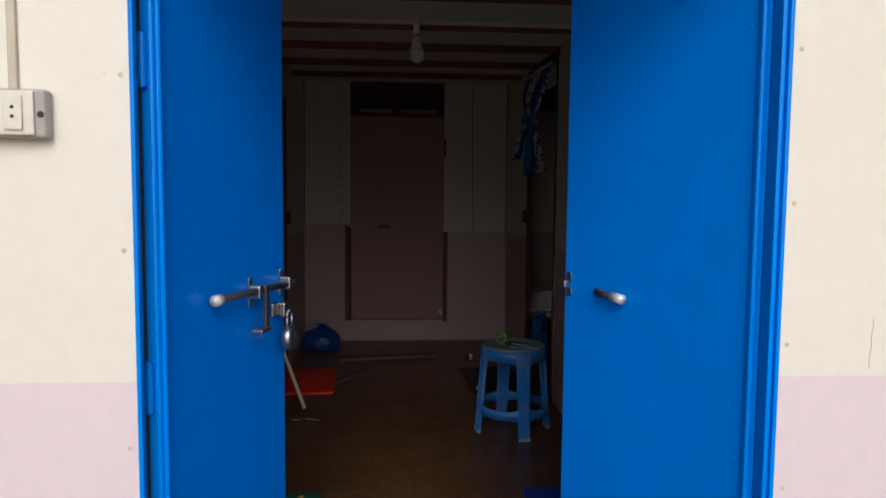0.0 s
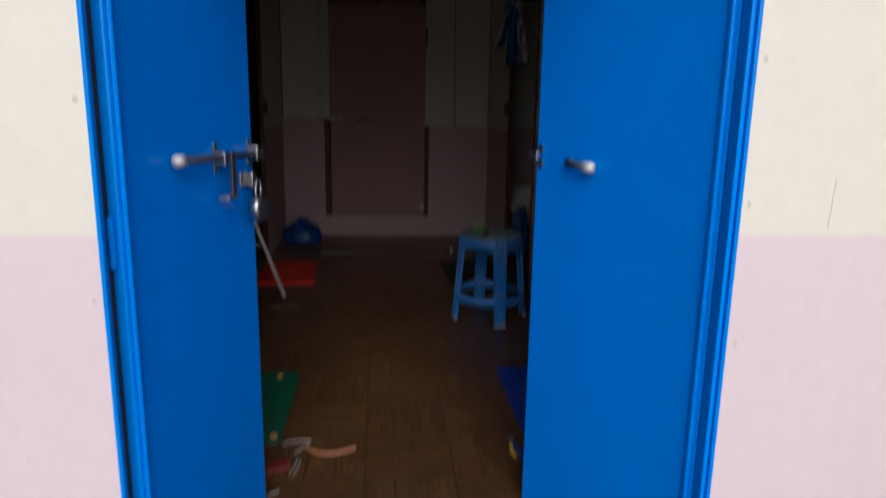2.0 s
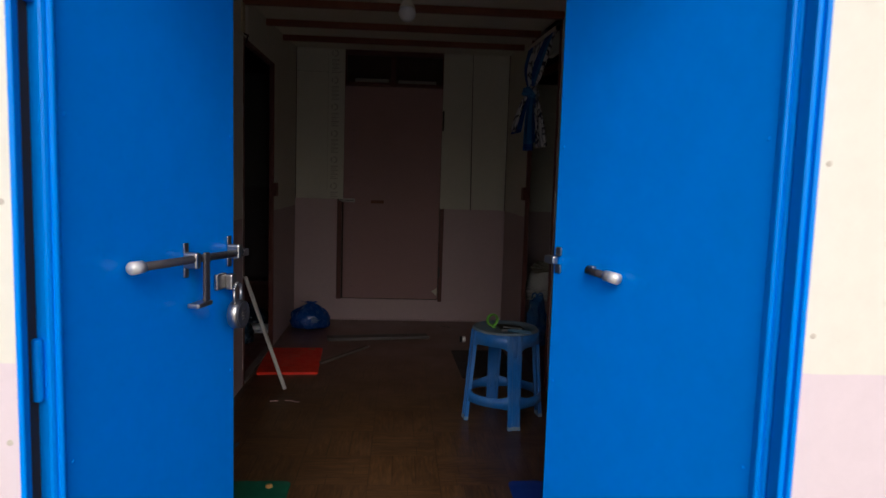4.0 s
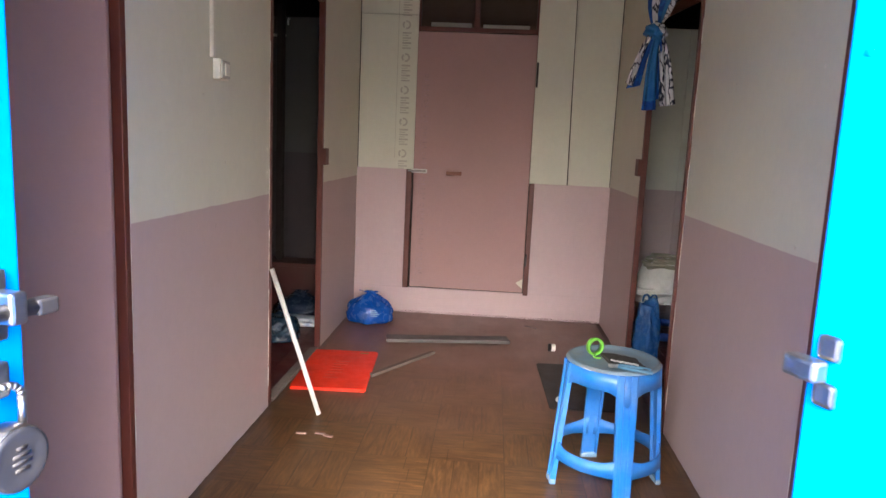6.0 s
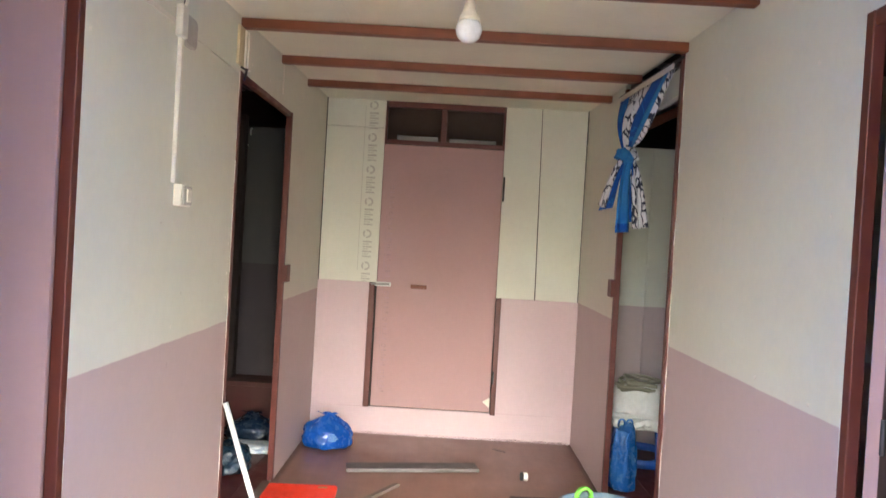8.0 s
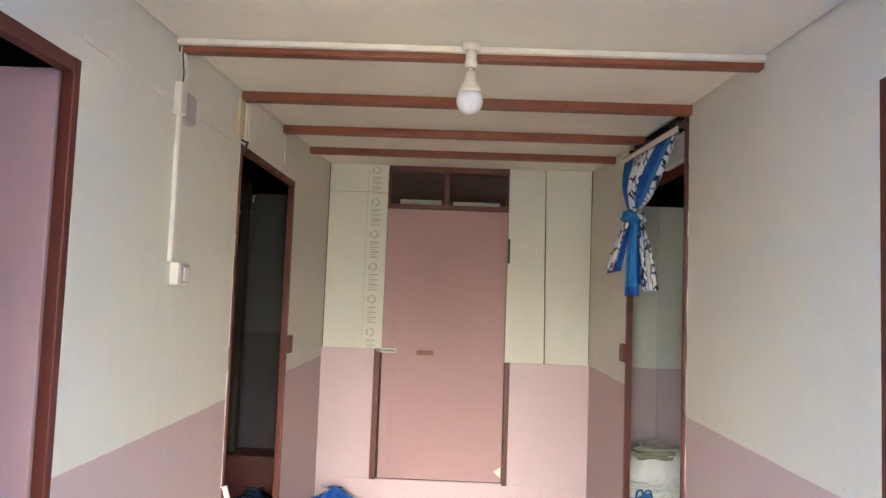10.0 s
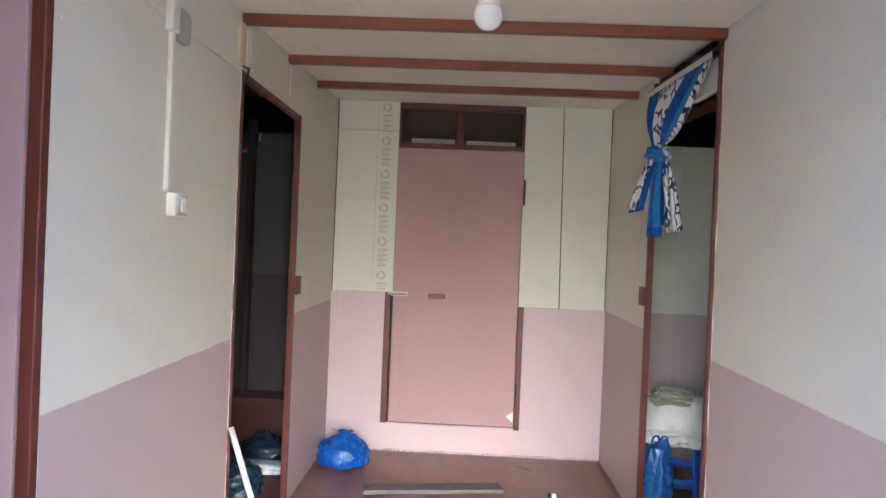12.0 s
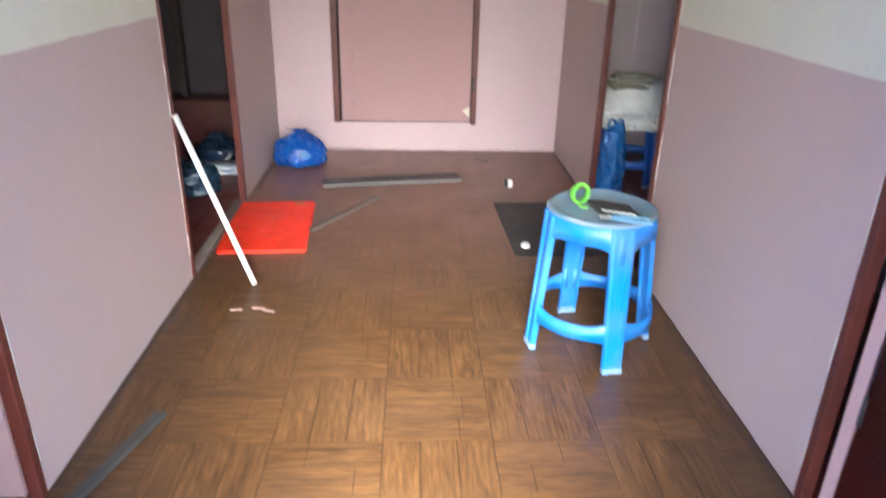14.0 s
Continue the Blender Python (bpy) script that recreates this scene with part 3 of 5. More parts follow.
slant_panel(0.34, 0.606, 0.587, 0.9995, 2.345)
bm = box(0.6, 0.9075, BY, BY + 0.0118, 0.9995, 2.345)
for v in bm.verts:
    if v.co.x < 0.7:
        v.co.x = 0.6145 if v.co.z < 1.5 else 0.5925
part("panel", bm, M_BACKR, back)

fr = empty("doorway_back", label="red-brown timber frame round a pink door, with a dark transom", category="door frame", kind="structure")
timber("jamb", fr, -0.552, -0.512, BY - 0.006, BY + 0.05, 0.185, 1.058)
timber("jamb", fr, -0.5015, -0.486, BY + 0.002, BY + 0.05, 1.062, 2.30)
timber("jamb", fr, 0.342, 0.377, BY - 0.006, BY + 0.05, 0.175, 0.998)
timber("jamb", fr, 0.325, 0.3395, BY + 0.002, BY + 0.05, 0.9995, 2.30)
timber("rail", fr, -0.4855, 0.3245, BY - 0.002, BY + 0.045, 2.036, 2.066)
timber("rail", fr, -0.4855, 0.3245, BY - 0.002, BY + 0.045, 2.292, 2.335)
timber("mullion", fr, -0.112, -0.072, BY + 0.004, BY + 0.04, 2.0665, 2.2915)
part("light_strip", box(-0.42, -0.13, BY + 0.055, BY + 0.075, 2.062, 2.105, 0.004), M_GREY, fr, "pale board edge behind the transom")
part("light_strip", box(-0.05, 0.28, BY + 0.055, BY + 0.075, 2.062, 2.10, 0.004), M_GREY, fr, "pale board edge behind the transom")

tagged(part("wall_behind_transom", box(-0.60, 0.45, BY + 0.42, BY + 0.45, 1.9, 2.42), mat("dim brown boards", (0.11, 0.066, 0.05), 0.8, amount=0.4)), "dim brown boarding behind the open transom", "wall", kind="structure")

bd = empty("back_door", (-0.08, BY, 0.19), "closed pink board door at the hall's end", "door", kind="structure")
under(part("door_leaf", box(-0.499, 0.337, BY - 0.004, BY + 0.022, 0.197, 2.030, 0.002), M_PINK), bd)
# Dark sheet behind the leaf, added for the shade in its gaps.
under(part("gap_board", box(-0.511, 0.34, BY + 0.024, BY + 0.03, 0.186, 2.034), M_DARK), bd)
latch = under(part("latch", box(-0.515, -0.40, BY - 0.014, BY - 0.0045, 1.038, 1.068, 0.004), M_CAP, None, "bright slide latch"), bd)
under(part("latch_rod", tube((-0.54, BY - 0.018, 1.053), (-0.41, BY - 0.018, 1.053), 0.007, bevel=0.002), M_STEEL, None, "", True), bd)
under(part("pull_slot", box(-0.262, -0.150, BY - 0.0085, BY - 0.0045, 1.032, 1.060, 0.004), M_BEAM, None, "small red-brown pull"), bd)
for z in (1.72, 1.80, 0.44):
    under(part("hinge", tube((0.348, BY - 0.010, z - 0.045), (0.348, BY - 0.010, z + 0.045), 0.007, bevel=0.002), M_ROD, None, "", True), bd)
bm = bmesh.new()
tri = [bm.verts.new(p) for p in ((0.335, BY - 0.0048, 0.30), (0.335, BY - 0.0048, 0.225), (0.285, BY - 0.0048, 0.268))]
bmesh.ops.extrude_face_region(bm, geom=[bm.faces.new(tri)])
for v in bm.verts[3:]:
    v.co.y -= 0.0006
under(part("paint_chip", bm, M_WHITE, None, "bare pale chip in the paint"), bd)
M_PRINT = mat("faded grey print", (0.50, 0.48, 0.42), 0.6, amount=0.3, big=30)
M_PRINTP = mat("faint print through pink paint", (0.43, 0.275, 0.295), 0.6, amount=0.5, big=30)


def print_strip(x0, x1, z0, z1, mtl, parent, y):
    """The maker's print on the board: rings and bars."""
    bm = bmesh.new()
    z = z1
    w = x1 - x0
    while z > z0 + 0.1:
        c = ((x0 + x1) / 2, y, z - w * 0.32)
        for k in range(14):
            a0, a1 = 2 * math.pi * k / 14, 2 * math.pi * (k + 1) / 14
            if k % 5 == 4:
                continue
            r = w * 0.25
            p = [(c[0] + rr * math.cos(a), y, c[2] + rr * math.sin(a)) for rr, a in ((r, a0), (r, a1), (r * 0.6, a1), (r * 0.6, a0))]
            bm.faces.new([bm.verts.new(q) for q in p])
        zz = z - w * 0.72
        for k, h in enumerate((0.012, 0.006, 0.010, 0.005, 0.012, 0.006, 0.010)):
            a = x0 + w * 0.28
            b = x0 + w * (0.78 if k % 2 == 0 else 0.62)
            bm.faces.new([bm.verts.new(q) for q in ((a, y, zz), (b, y, zz), (b, y, zz - h), (a, y, zz - h))])
            zz -= h + 0.009
        z = zz - 0.012
    for a in (x0 + 0.004,):
        bm.faces.new([bm.verts.new(q) for q in ((a, y, z1 - 0.05), (a + 0.003, y, z1 - 0.05), (a + 0.003, y, z0 + 0.06), (a, y, z0 + 0.06))])
    return under(part("print", bm, mtl), parent) if parent.location.length else part("print", bm, mtl, parent)


print_strip(-0.648, -0.525, 1.08, 2.335, M_PRINT, back, BY - 0.0012)
print_strip(-0.462, -0.395, 0.22, 1.75, M_PRINTP, bd, BY - 0.0052)

bm = bmesh.new()
for k in range(60):
    x = -0.90 + 0.03 * k
    h = 0.007 + 0.006 * noise.noise(Vector((x * 9, 2, 0)))
    tube((x, BY - 0.004, 0.004), (x + 0.031, BY - 0.004, 0.004), h, bm, seg=6)
part("filler_bead", bm, M_BACKR, back, "lumpy paint along the wall's foot", True)

# ---- ceiling, beams ----
def sloped_box(x0, x1, y0, y1, drop, thick):
    bm = box(x0, x1, y0, y1, 0, thick)
    for v in bm.verts:
        v.co.z = ceil_z(v.co.y) + drop + (thick if v.co.z > thick / 2 else 0)
    return bm


cl = bmesh.new()
for x0, x1 in ((-HW + 0.005, -0.4608), (-0.4592, HW - 0.006)):
    for y0, y1 in ((FY + WT + 0.002, 2.444), (2.446, BY)):
        join(cl, sloped_box(x0, x1, y0, y1, 0.0, 0.01))
tagged(part("ceiling", cl, M_CEIL), "cream painted board ceiling with open joints", "ceiling", kind="structure")
# Dark sheet added to give the ceiling joints their shade.
tagged(part("ceiling_void", sloped_box(-HW, HW, FY + WT, BY, 0.0102, 0.01), M_DARK), "dark sheet added for the shade in the ceiling joints", "ceiling", kind="structure")
for y in (1.10, 1.74, 2.375, 3.015, 3.69, 4.325):
    b = box(-HW, HW, y, y + 0.042, ceil_z(y) - 0.040, ceil_z(y) - 0.0005, 0.003)
    tagged(part("ceiling_beam", b, M_BEAM), "red-brown varnished ceiling batten", "beam", "ceiling battens", "structure")

# ---- side rooms ----
M_ROOM = two_tone("room paint", 1.0, CREAM, PINK)
# Near-black colours stand for the room's shade on its cream and pink wall.
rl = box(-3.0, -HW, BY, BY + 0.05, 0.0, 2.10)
tagged(part("wall_left_room_back", rl, two_tone("room paint, shade painted in", 1.146, (0.06, 0.06, 0.058), (0.04, 0.03, 0.036))), "cream over pink board wall darkened to paint in shade", "wall", kind="structure")
tagged(part("wall_right_room_back", box(HW, 1.375, BY, BY + 0.05, 0.0, 2.105), M_ROOM), "cream over pink board wall of a side room", "wall", kind="structure")
tagged(part("wall_right_room_back_board", box(1.379, 3.0, BY + 0.001, BY + 0.05, 0.0, 2.105), M_ROOM), "cream over pink board wall of a side room", "wall", kind="structure")
tagged(part("wall_left_room_partition", box(-3.0, -HW - T - 0.001, 2.97, 3.02, 0.0, 2.12), M_ROOM), "cream over pink board partition", "wall", kind="structure")
tagged(part("wall_right_room_partition", box(HW + T, 3.0, 2.9, 2.95, 0.0, 2.12), M_ROOM), "cream over pink board partition", "wall", kind="structure")
tagged(part("wall_left_outer", box(-3.06, -3.0, FY + WT, 7.0, 0.0, 3.0), M_DULL), "bare board outer wall", "wall", kind="structure")
WIN = (3.85, 4.18, 1.2, 1.52)
ro = box(3.0, 3.06, FY + WT, WIN[0], 0.0, 3.0)
box(3.0, 3.06, WIN[1], 7.0, 0.0, 3.0, bm=ro)
box(3.0, 3.06, WIN[0], WIN[1], 0.0, WIN[2], bm=ro)
box(3.0, 3.06, WIN[0], WIN[1], WIN[3], 3.0, bm=ro)
tagged(part("wall_right_outer", ro, M_DULL), "board outer wall with an open window hole", "wall", kind="structure")
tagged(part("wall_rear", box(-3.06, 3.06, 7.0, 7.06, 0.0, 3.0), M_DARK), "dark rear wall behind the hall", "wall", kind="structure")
tagged(part("wall_side_closing", box(-4.0, -3.06, FY + WT, FY + WT + 0.05, 0.0, 2.31), M_DULL), "plain closing wall", "wall", kind="structure")

# Unseen boards up to the roof, added to keep light out of the rooms.
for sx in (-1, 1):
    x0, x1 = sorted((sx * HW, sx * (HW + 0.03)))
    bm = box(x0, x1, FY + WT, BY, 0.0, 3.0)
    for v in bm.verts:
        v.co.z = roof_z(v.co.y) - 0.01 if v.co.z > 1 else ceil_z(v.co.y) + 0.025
    tagged(part("wall_above_ceiling", bm, M_DARK), "unseen board added above the hall ceiling to block light", "wall", kind="structure")
# Likewise added over the partitions, only to block light.
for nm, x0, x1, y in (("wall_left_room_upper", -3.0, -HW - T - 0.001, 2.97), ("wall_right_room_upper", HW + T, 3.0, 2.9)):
    tagged(part(nm, box(x0, x1, y + 0.01, y + 0.04, 2.121, roof_z(y) - 0.01), M_DARK), "unseen board added above a partition to block light", "wall", kind="structure")

# ---- corrugated roof ----
bm = bmesh.new()
prof = []
x = -4.4
while x < 4.4:
    prof += [(x, 0.0), (x + 0.022, 0.0), (x + 0.036, 0.026), (x + 0.062, 0.026), (x + 0.076, 0.0)]
    x += 0.084
ys = [-0.22, FY - 0.05, 2.0, 4.5, 7.3]
rows = [[bm.verts.new((px, y, roof_z(y) + pz)) for px, pz in prof] for y in ys]
for a, b in zip(rows, rows[1:]):
    for k in range(len(prof) - 1):
        bm.faces.new((a[k], a[k + 1], b[k + 1], b[k]))
roof = part("roof", bm, M_ZINC)
md = roof.modifiers.new("thick", "SOLIDIFY")
md.thickness = 0.0012
tagged(roof, "weathered grey corrugated metal roof and eaves", "roof", kind="structure")
for y in (3.4, 4.2, 4.8):
    tagged(part("purlin", box(-3.0, 3.0, y, y + 0.05, roof_z(y) - 0.08, roof_z(y) - 0.004, 0.003), M_DARK), "dark timber purlin under the roof", "beam", "purlins", "structure")

# ---- porch things ----
board = empty("switchboard", (-0.781, FY, 1.453), "cream plastic socket board screwed to the front wall", "socket board")
under(part("back_box", box(-0.861, -0.701, FY - 0.030, FY - 0.0005, 1.411, 1.495, 0.006), M_GREY), board)
under(part("cover", box(-0.858, -0.718, FY - 0.036, FY - 0.0302, 1.415, 1.491, 0.003), M_WHITE), board)
under(part("socket", box(-0.766, -0.735, FY - 0.041, FY - 0.0362, 1.423, 1.483, 0.003), M_WHITE), board)
under(part("rocker", box(-0.802, -0.777, FY - 0.043, FY - 0.0362, 1.423, 1.483, 0.003), M_WHITE), board)
for z in (1.446, 1.462):
    under(part("pin_hole", tube((-0.7505, FY - 0.0418, z), (-0.7505, FY - 0.0408, z), 0.0032, seg=12), M_BLACK), board)
under(part("cable_hole", tube((-0.709, FY - 0.0308, 1.451), (-0.709, FY - 0.0298, 1.451), 0.006, seg=14), M_BLACK), board)
M_CONDUIT = mat("cream painted conduit", (0.58, 0.52, 0.40), 0.5, amount=0.3, big=15)
tagged(part("conduit", box(-0.772, -0.757, FY - 0.010, FY - 0.0005, 1.4955, 2.118, 0.002), M_CONDUIT), "thin cream cable trunking up the front wall", "conduit")
M_STICK = mat("weathered brown batten", (0.30, 0.24, 0.17), 0.7, amount=0.5, big=15)
b = tagged(part("short_batten", box(-0.14, 0.075, -0.007, 0.007, -0.008, 0.008, 0.002), M_STICK), "short brown batten nailed across the conduit", "batten")
b.matrix_world = pose(-0.795, FY - 0.0175, 2.092, 0, 9, 0)


def rounded_slab(w, d, h, r, edge=0.004, n=8):
    """A flat slab with rounded corners and a softened rim, standing on z = 0."""
    bm = bmesh.new()
    pts = []
    for cx, cy, a0 in ((w / 2 - r, d / 2 - r, 0), (-w / 2 + r, d / 2 - r, 90), (-w / 2 + r, -d / 2 + r, 180), (w / 2 - r, -d / 2 + r, 270)):
        pts += [(cx + r * math.cos(radians(a0 + 90 * k / n)), cy + r * math.sin(radians(a0 + 90 * k / n))) for k in range(n + 1)]
    f = bm.faces.new([bm.verts.new((x, y, 0)) for x, y in pts])
    top = bmesh.ops.extrude_face_region(bm, geom=[f])
    vs = [v for v in top["geom"] if isinstance(v, bmesh.types.BMVert)]
    for v in vs:
        v.co.z = h
    rim = [e for e in bm.edges if all(abs(v.co.z - h) < 1e-6 for v in e.verts)]
    bmesh.ops.bevel(bm, geom=rim, offset=edge, segments=2, affect="EDGES")
    return bm


mat_ob = empty("door_mat", (0.0, -0.21, 0.001), "dark grey rubber-backed doormat with a worn brown edge", "doormat")
mat_ob.rotation_euler = (0, 0, radians(-3.5))
part("backing", rounded_slab(0.755, 0.44, 0.006, 0.045, 0.002), M_MATEDGE, mat_ob)
pile = rounded_slab(0.715, 0.40, 0.006, 0.035, 0.003)
bmesh.ops.translate(pile, verts=pile.verts, vec=(0, 0, 0.0062))
part("rubber_top", pile, M_RUBBER, mat_ob)
sock = empty("floor_bolt_socket", (0.594, -0.03, 0.001), "worn round metal bolt socket in the porch floor", "bolt socket")
part("ring", lathe([(0.010, 0.0), (0.020, 0.0), (0.021, 0.006), (0.016, 0.009), (0.010, 0.007)], (0, 0, 0), 24), M_ROD, sock, "", True)
part("plug", lathe([(0.001, 0.0), (0.0095, 0.0), (0.0095, 0.004), (0.001, 0.004)], (0, 0, 0), 16), M_BLACK, sock)

# ---- lamp on the ceiling ----
BX, BYY = 0.006, 2.345
lamp = empty("ceiling_bulb", (BX, BYY, ceil_z(BYY)), "white plastic batten holder with an unlit frosted bulb", "lamp")
M_BULB = mat("frosted bulb", (0.72, 0.74, 0.80), 0.25, amount=0.03, bump=0.0)
def lp(nm, bm, mtl, label=""):
    return under(part(nm, bm, mtl, None, label, True), lamp)
zc = ceil_z(BYY)
lp("rose", lathe([(0.010, zc - 0.001), (0.030, zc - 0.001), (0.031, zc - 0.014), (0.027, zc - 0.020), (0.010, zc - 0.021)], (BX, BYY, 0), 28), M_WHITE)
lp("holder", lathe([(0.008, zc - 0.0215), (0.018, zc - 0.0215), (0.0165, zc - 0.050), (0.020, zc - 0.056), (0.020, zc - 0.074), (0.010, zc - 0.075)], (BX, BYY, 0), 24), M_WHITE)
lp("collar", lathe([(0.006, 2.145), (0.0125, 2.145), (0.0125, 2.131), (0.006, 2.131)], (BX, BYY, 0), 20), M_STEEL, "bright metal bulb collar")
lp("bulb_base", lathe([(0.006, 2.1305), (0.0145, 2.1305), (0.020, 2.105), (0.0325, 2.076), (0.0375, 2.066), (0.01, 2.0655)], (BX, BYY, 0), 28), M_WHITE)
lp("bulb_glass", lathe([(0.008, 2.065)] + [(0.0410 * math.cos(radians(a)), 2.040 + 0.0410 * math.sin(radians(a))) for a in range(38, -88, -9)], (BX, BYY, 0), 32), M_BULB, "milky bulb glass")
bm = box(-HW + 0.002, HW - 0.002, 2.358, 2.3745, 0, 0.02, 0.002)
bmesh.ops.translate(bm, verts=bm.verts, vec=(0, 0, ceil_z(2.365) - 0.022))
tr = empty("cable_trunking", (0, 2.366, ceil_z(2.365)), "white cable trunking along the ceiling batten", "trunking")
under(part("channel", bm, M_WHITE), tr)
bm = box(-HW + 0.002, HW - 0.002, 2.3555, 2.3578, 0, 0.017, 0.0008)
bmesh.ops.translate(bm, verts=bm.verts, vec=(0, 0, ceil_z(2.365) - 0.0205))
under(part("lid", bm, M_WHITE), tr)

# ---- wiring on the hall wall ----
wx = -HW + 0.0005
jb = empty("junction_box", (wx, 2.42, 2.03), "white and grey cable junction box on the wall", "junction box")
under(part("box_body", box(wx, wx + 0.025, 2.362, 2.408, 1.980, 2.080, 0.004), M_WHITE), jb)
rp = rounded_slab(0.10, 0.105, 0.016, 0.022, 0.004)
bmesh.ops.transform(rp, matrix=Matrix.Translation((wx, 2.462, 2.018)) @ Matrix.Rotation(radians(90), 4, "Y"), verts=rp.verts)
under(part("cover_plate", rp, M_GREY), jb)
tr = empty("cable_trunking", (wx, 2.402, 1.492), "white cable trunking down the hall wall", "trunking")
under(part("channel", box(wx, wx + 0.0118, 2.388, 2.408, 1.518, 1.9875, 0.002), M_WHITE), tr)
under(part("lid", box(wx + 0.012, wx + 0.0142, 2.3895, 2.4065, 1.518, 1.9875, 0.0008), M_WHITE), tr)
sw = empty("light_switch", (wx, 2.43, 1.482), "white light switch at the foot of the trunking", "switch")
under(part("pattress", box(wx, wx + 0.028, 2.412, 2.492, 1.446, 1.5165, 0.004), M_WHITE), sw)
under(part("plate", box(wx + 0.0282, wx + 0.035, 2.417, 2.487, 1.450, 1.512, 0.003), M_GREY), sw)
under(part("rocker", box(wx + 0.0352, wx + 0.041, 2.434, 2.470, 1.460, 1.502, 0.003), M_WHITE), sw)
for k in range(4):
    y = 2.375 + 0.008 * k
    tagged(wire("loose_wire", [(wx + 0.012, y, 2.074), (wx + 0.02 + 0.006 * k, y + 0.012, 2.11), (wx + 0.006, y - 0.01 + 0.006 * k, 2.16), (wx + 0.012, y + 0.004, 2.205)], 0.0022, M_BLACK if k == 1 else M_WHITE), "thin loose wire rising from the junction box", "wire", "loose wires")
tagged(part("cover_strip", box(-HW + 0.0005, -HW + 0.004, 1.842, 2.36, 2.012, 2.030, 0.001), M_WHITE), "thin cream strip over a board joint", "strip")
tagged(part("cover_strip", box(-HW + 0.0005, -HW + 0.012, 2.972, 3.040, 2.048, 2.206, 0.002), mat("yellowed cream board", (0.66, 0.56, 0.36), 0.6, amount=0.3, big=14)), "short yellowed strip above the doorway", "strip")
for y0, y1, z0 in ((3.058, 3.082, 2.042), (3.092, 3.132, 2.052)):
    tagged(part("short_trunking", box(-HW + 0.0005, -HW + 0.014, y0, y1, z0, 2.206, 0.003), M_WHITE), "short white cable trunking above the doorway", "trunking", "short trunkings")
tagged(part("cover_strip", box(-HW + 0.0005, -HW + 0.006, 3.735, 3.75, 2.09, 2.24, 0.001), M_WHITE), "short cream strip above the doorway", "strip")
tagged(wire("cable_end", [(-HW + 0.008, 3.015, 2.045), (-HW + 0.03, 3.03, 2.03), (-HW + 0.028, 3.05, 2.055), (-HW + 0.02, 3.04, 2.02), (-HW + 0.012, 3.06, 2.0)], 0.005, M_BLACK), "black taped cable end over the doorway", "cable")


def screw_row(wall, spots, x, sgn):
    for y, z in spots:
        part("screw", lathe([(0.001, 0), (0.006, 0.0), (0.005, 0.0015), (0.001, 0.002)], (x, y, z), 10, m=Matrix.Rotation(radians(90 * sgn), 4, "Y")), M_WHITE, wall)


screw_row(left_wall, ((2.45, 1.05), (3.0, 1.1), (3.0, 1.2), (3.0, 1.32), (1.87, 1.85), (1.87, 1.95), (2.0, 1.97), (3.2, 2.1), (3.5, 2.1)), -HW, 1)
screw_row(right_wall, ((2.0, 1.9), (2.25, 1.03), (1.95, 1.02), (2.6, 2.0), (3.0, 1.02), (3.0, 1.15), (3.0, 1.95), (1.9, 1.5)), HW, -1)


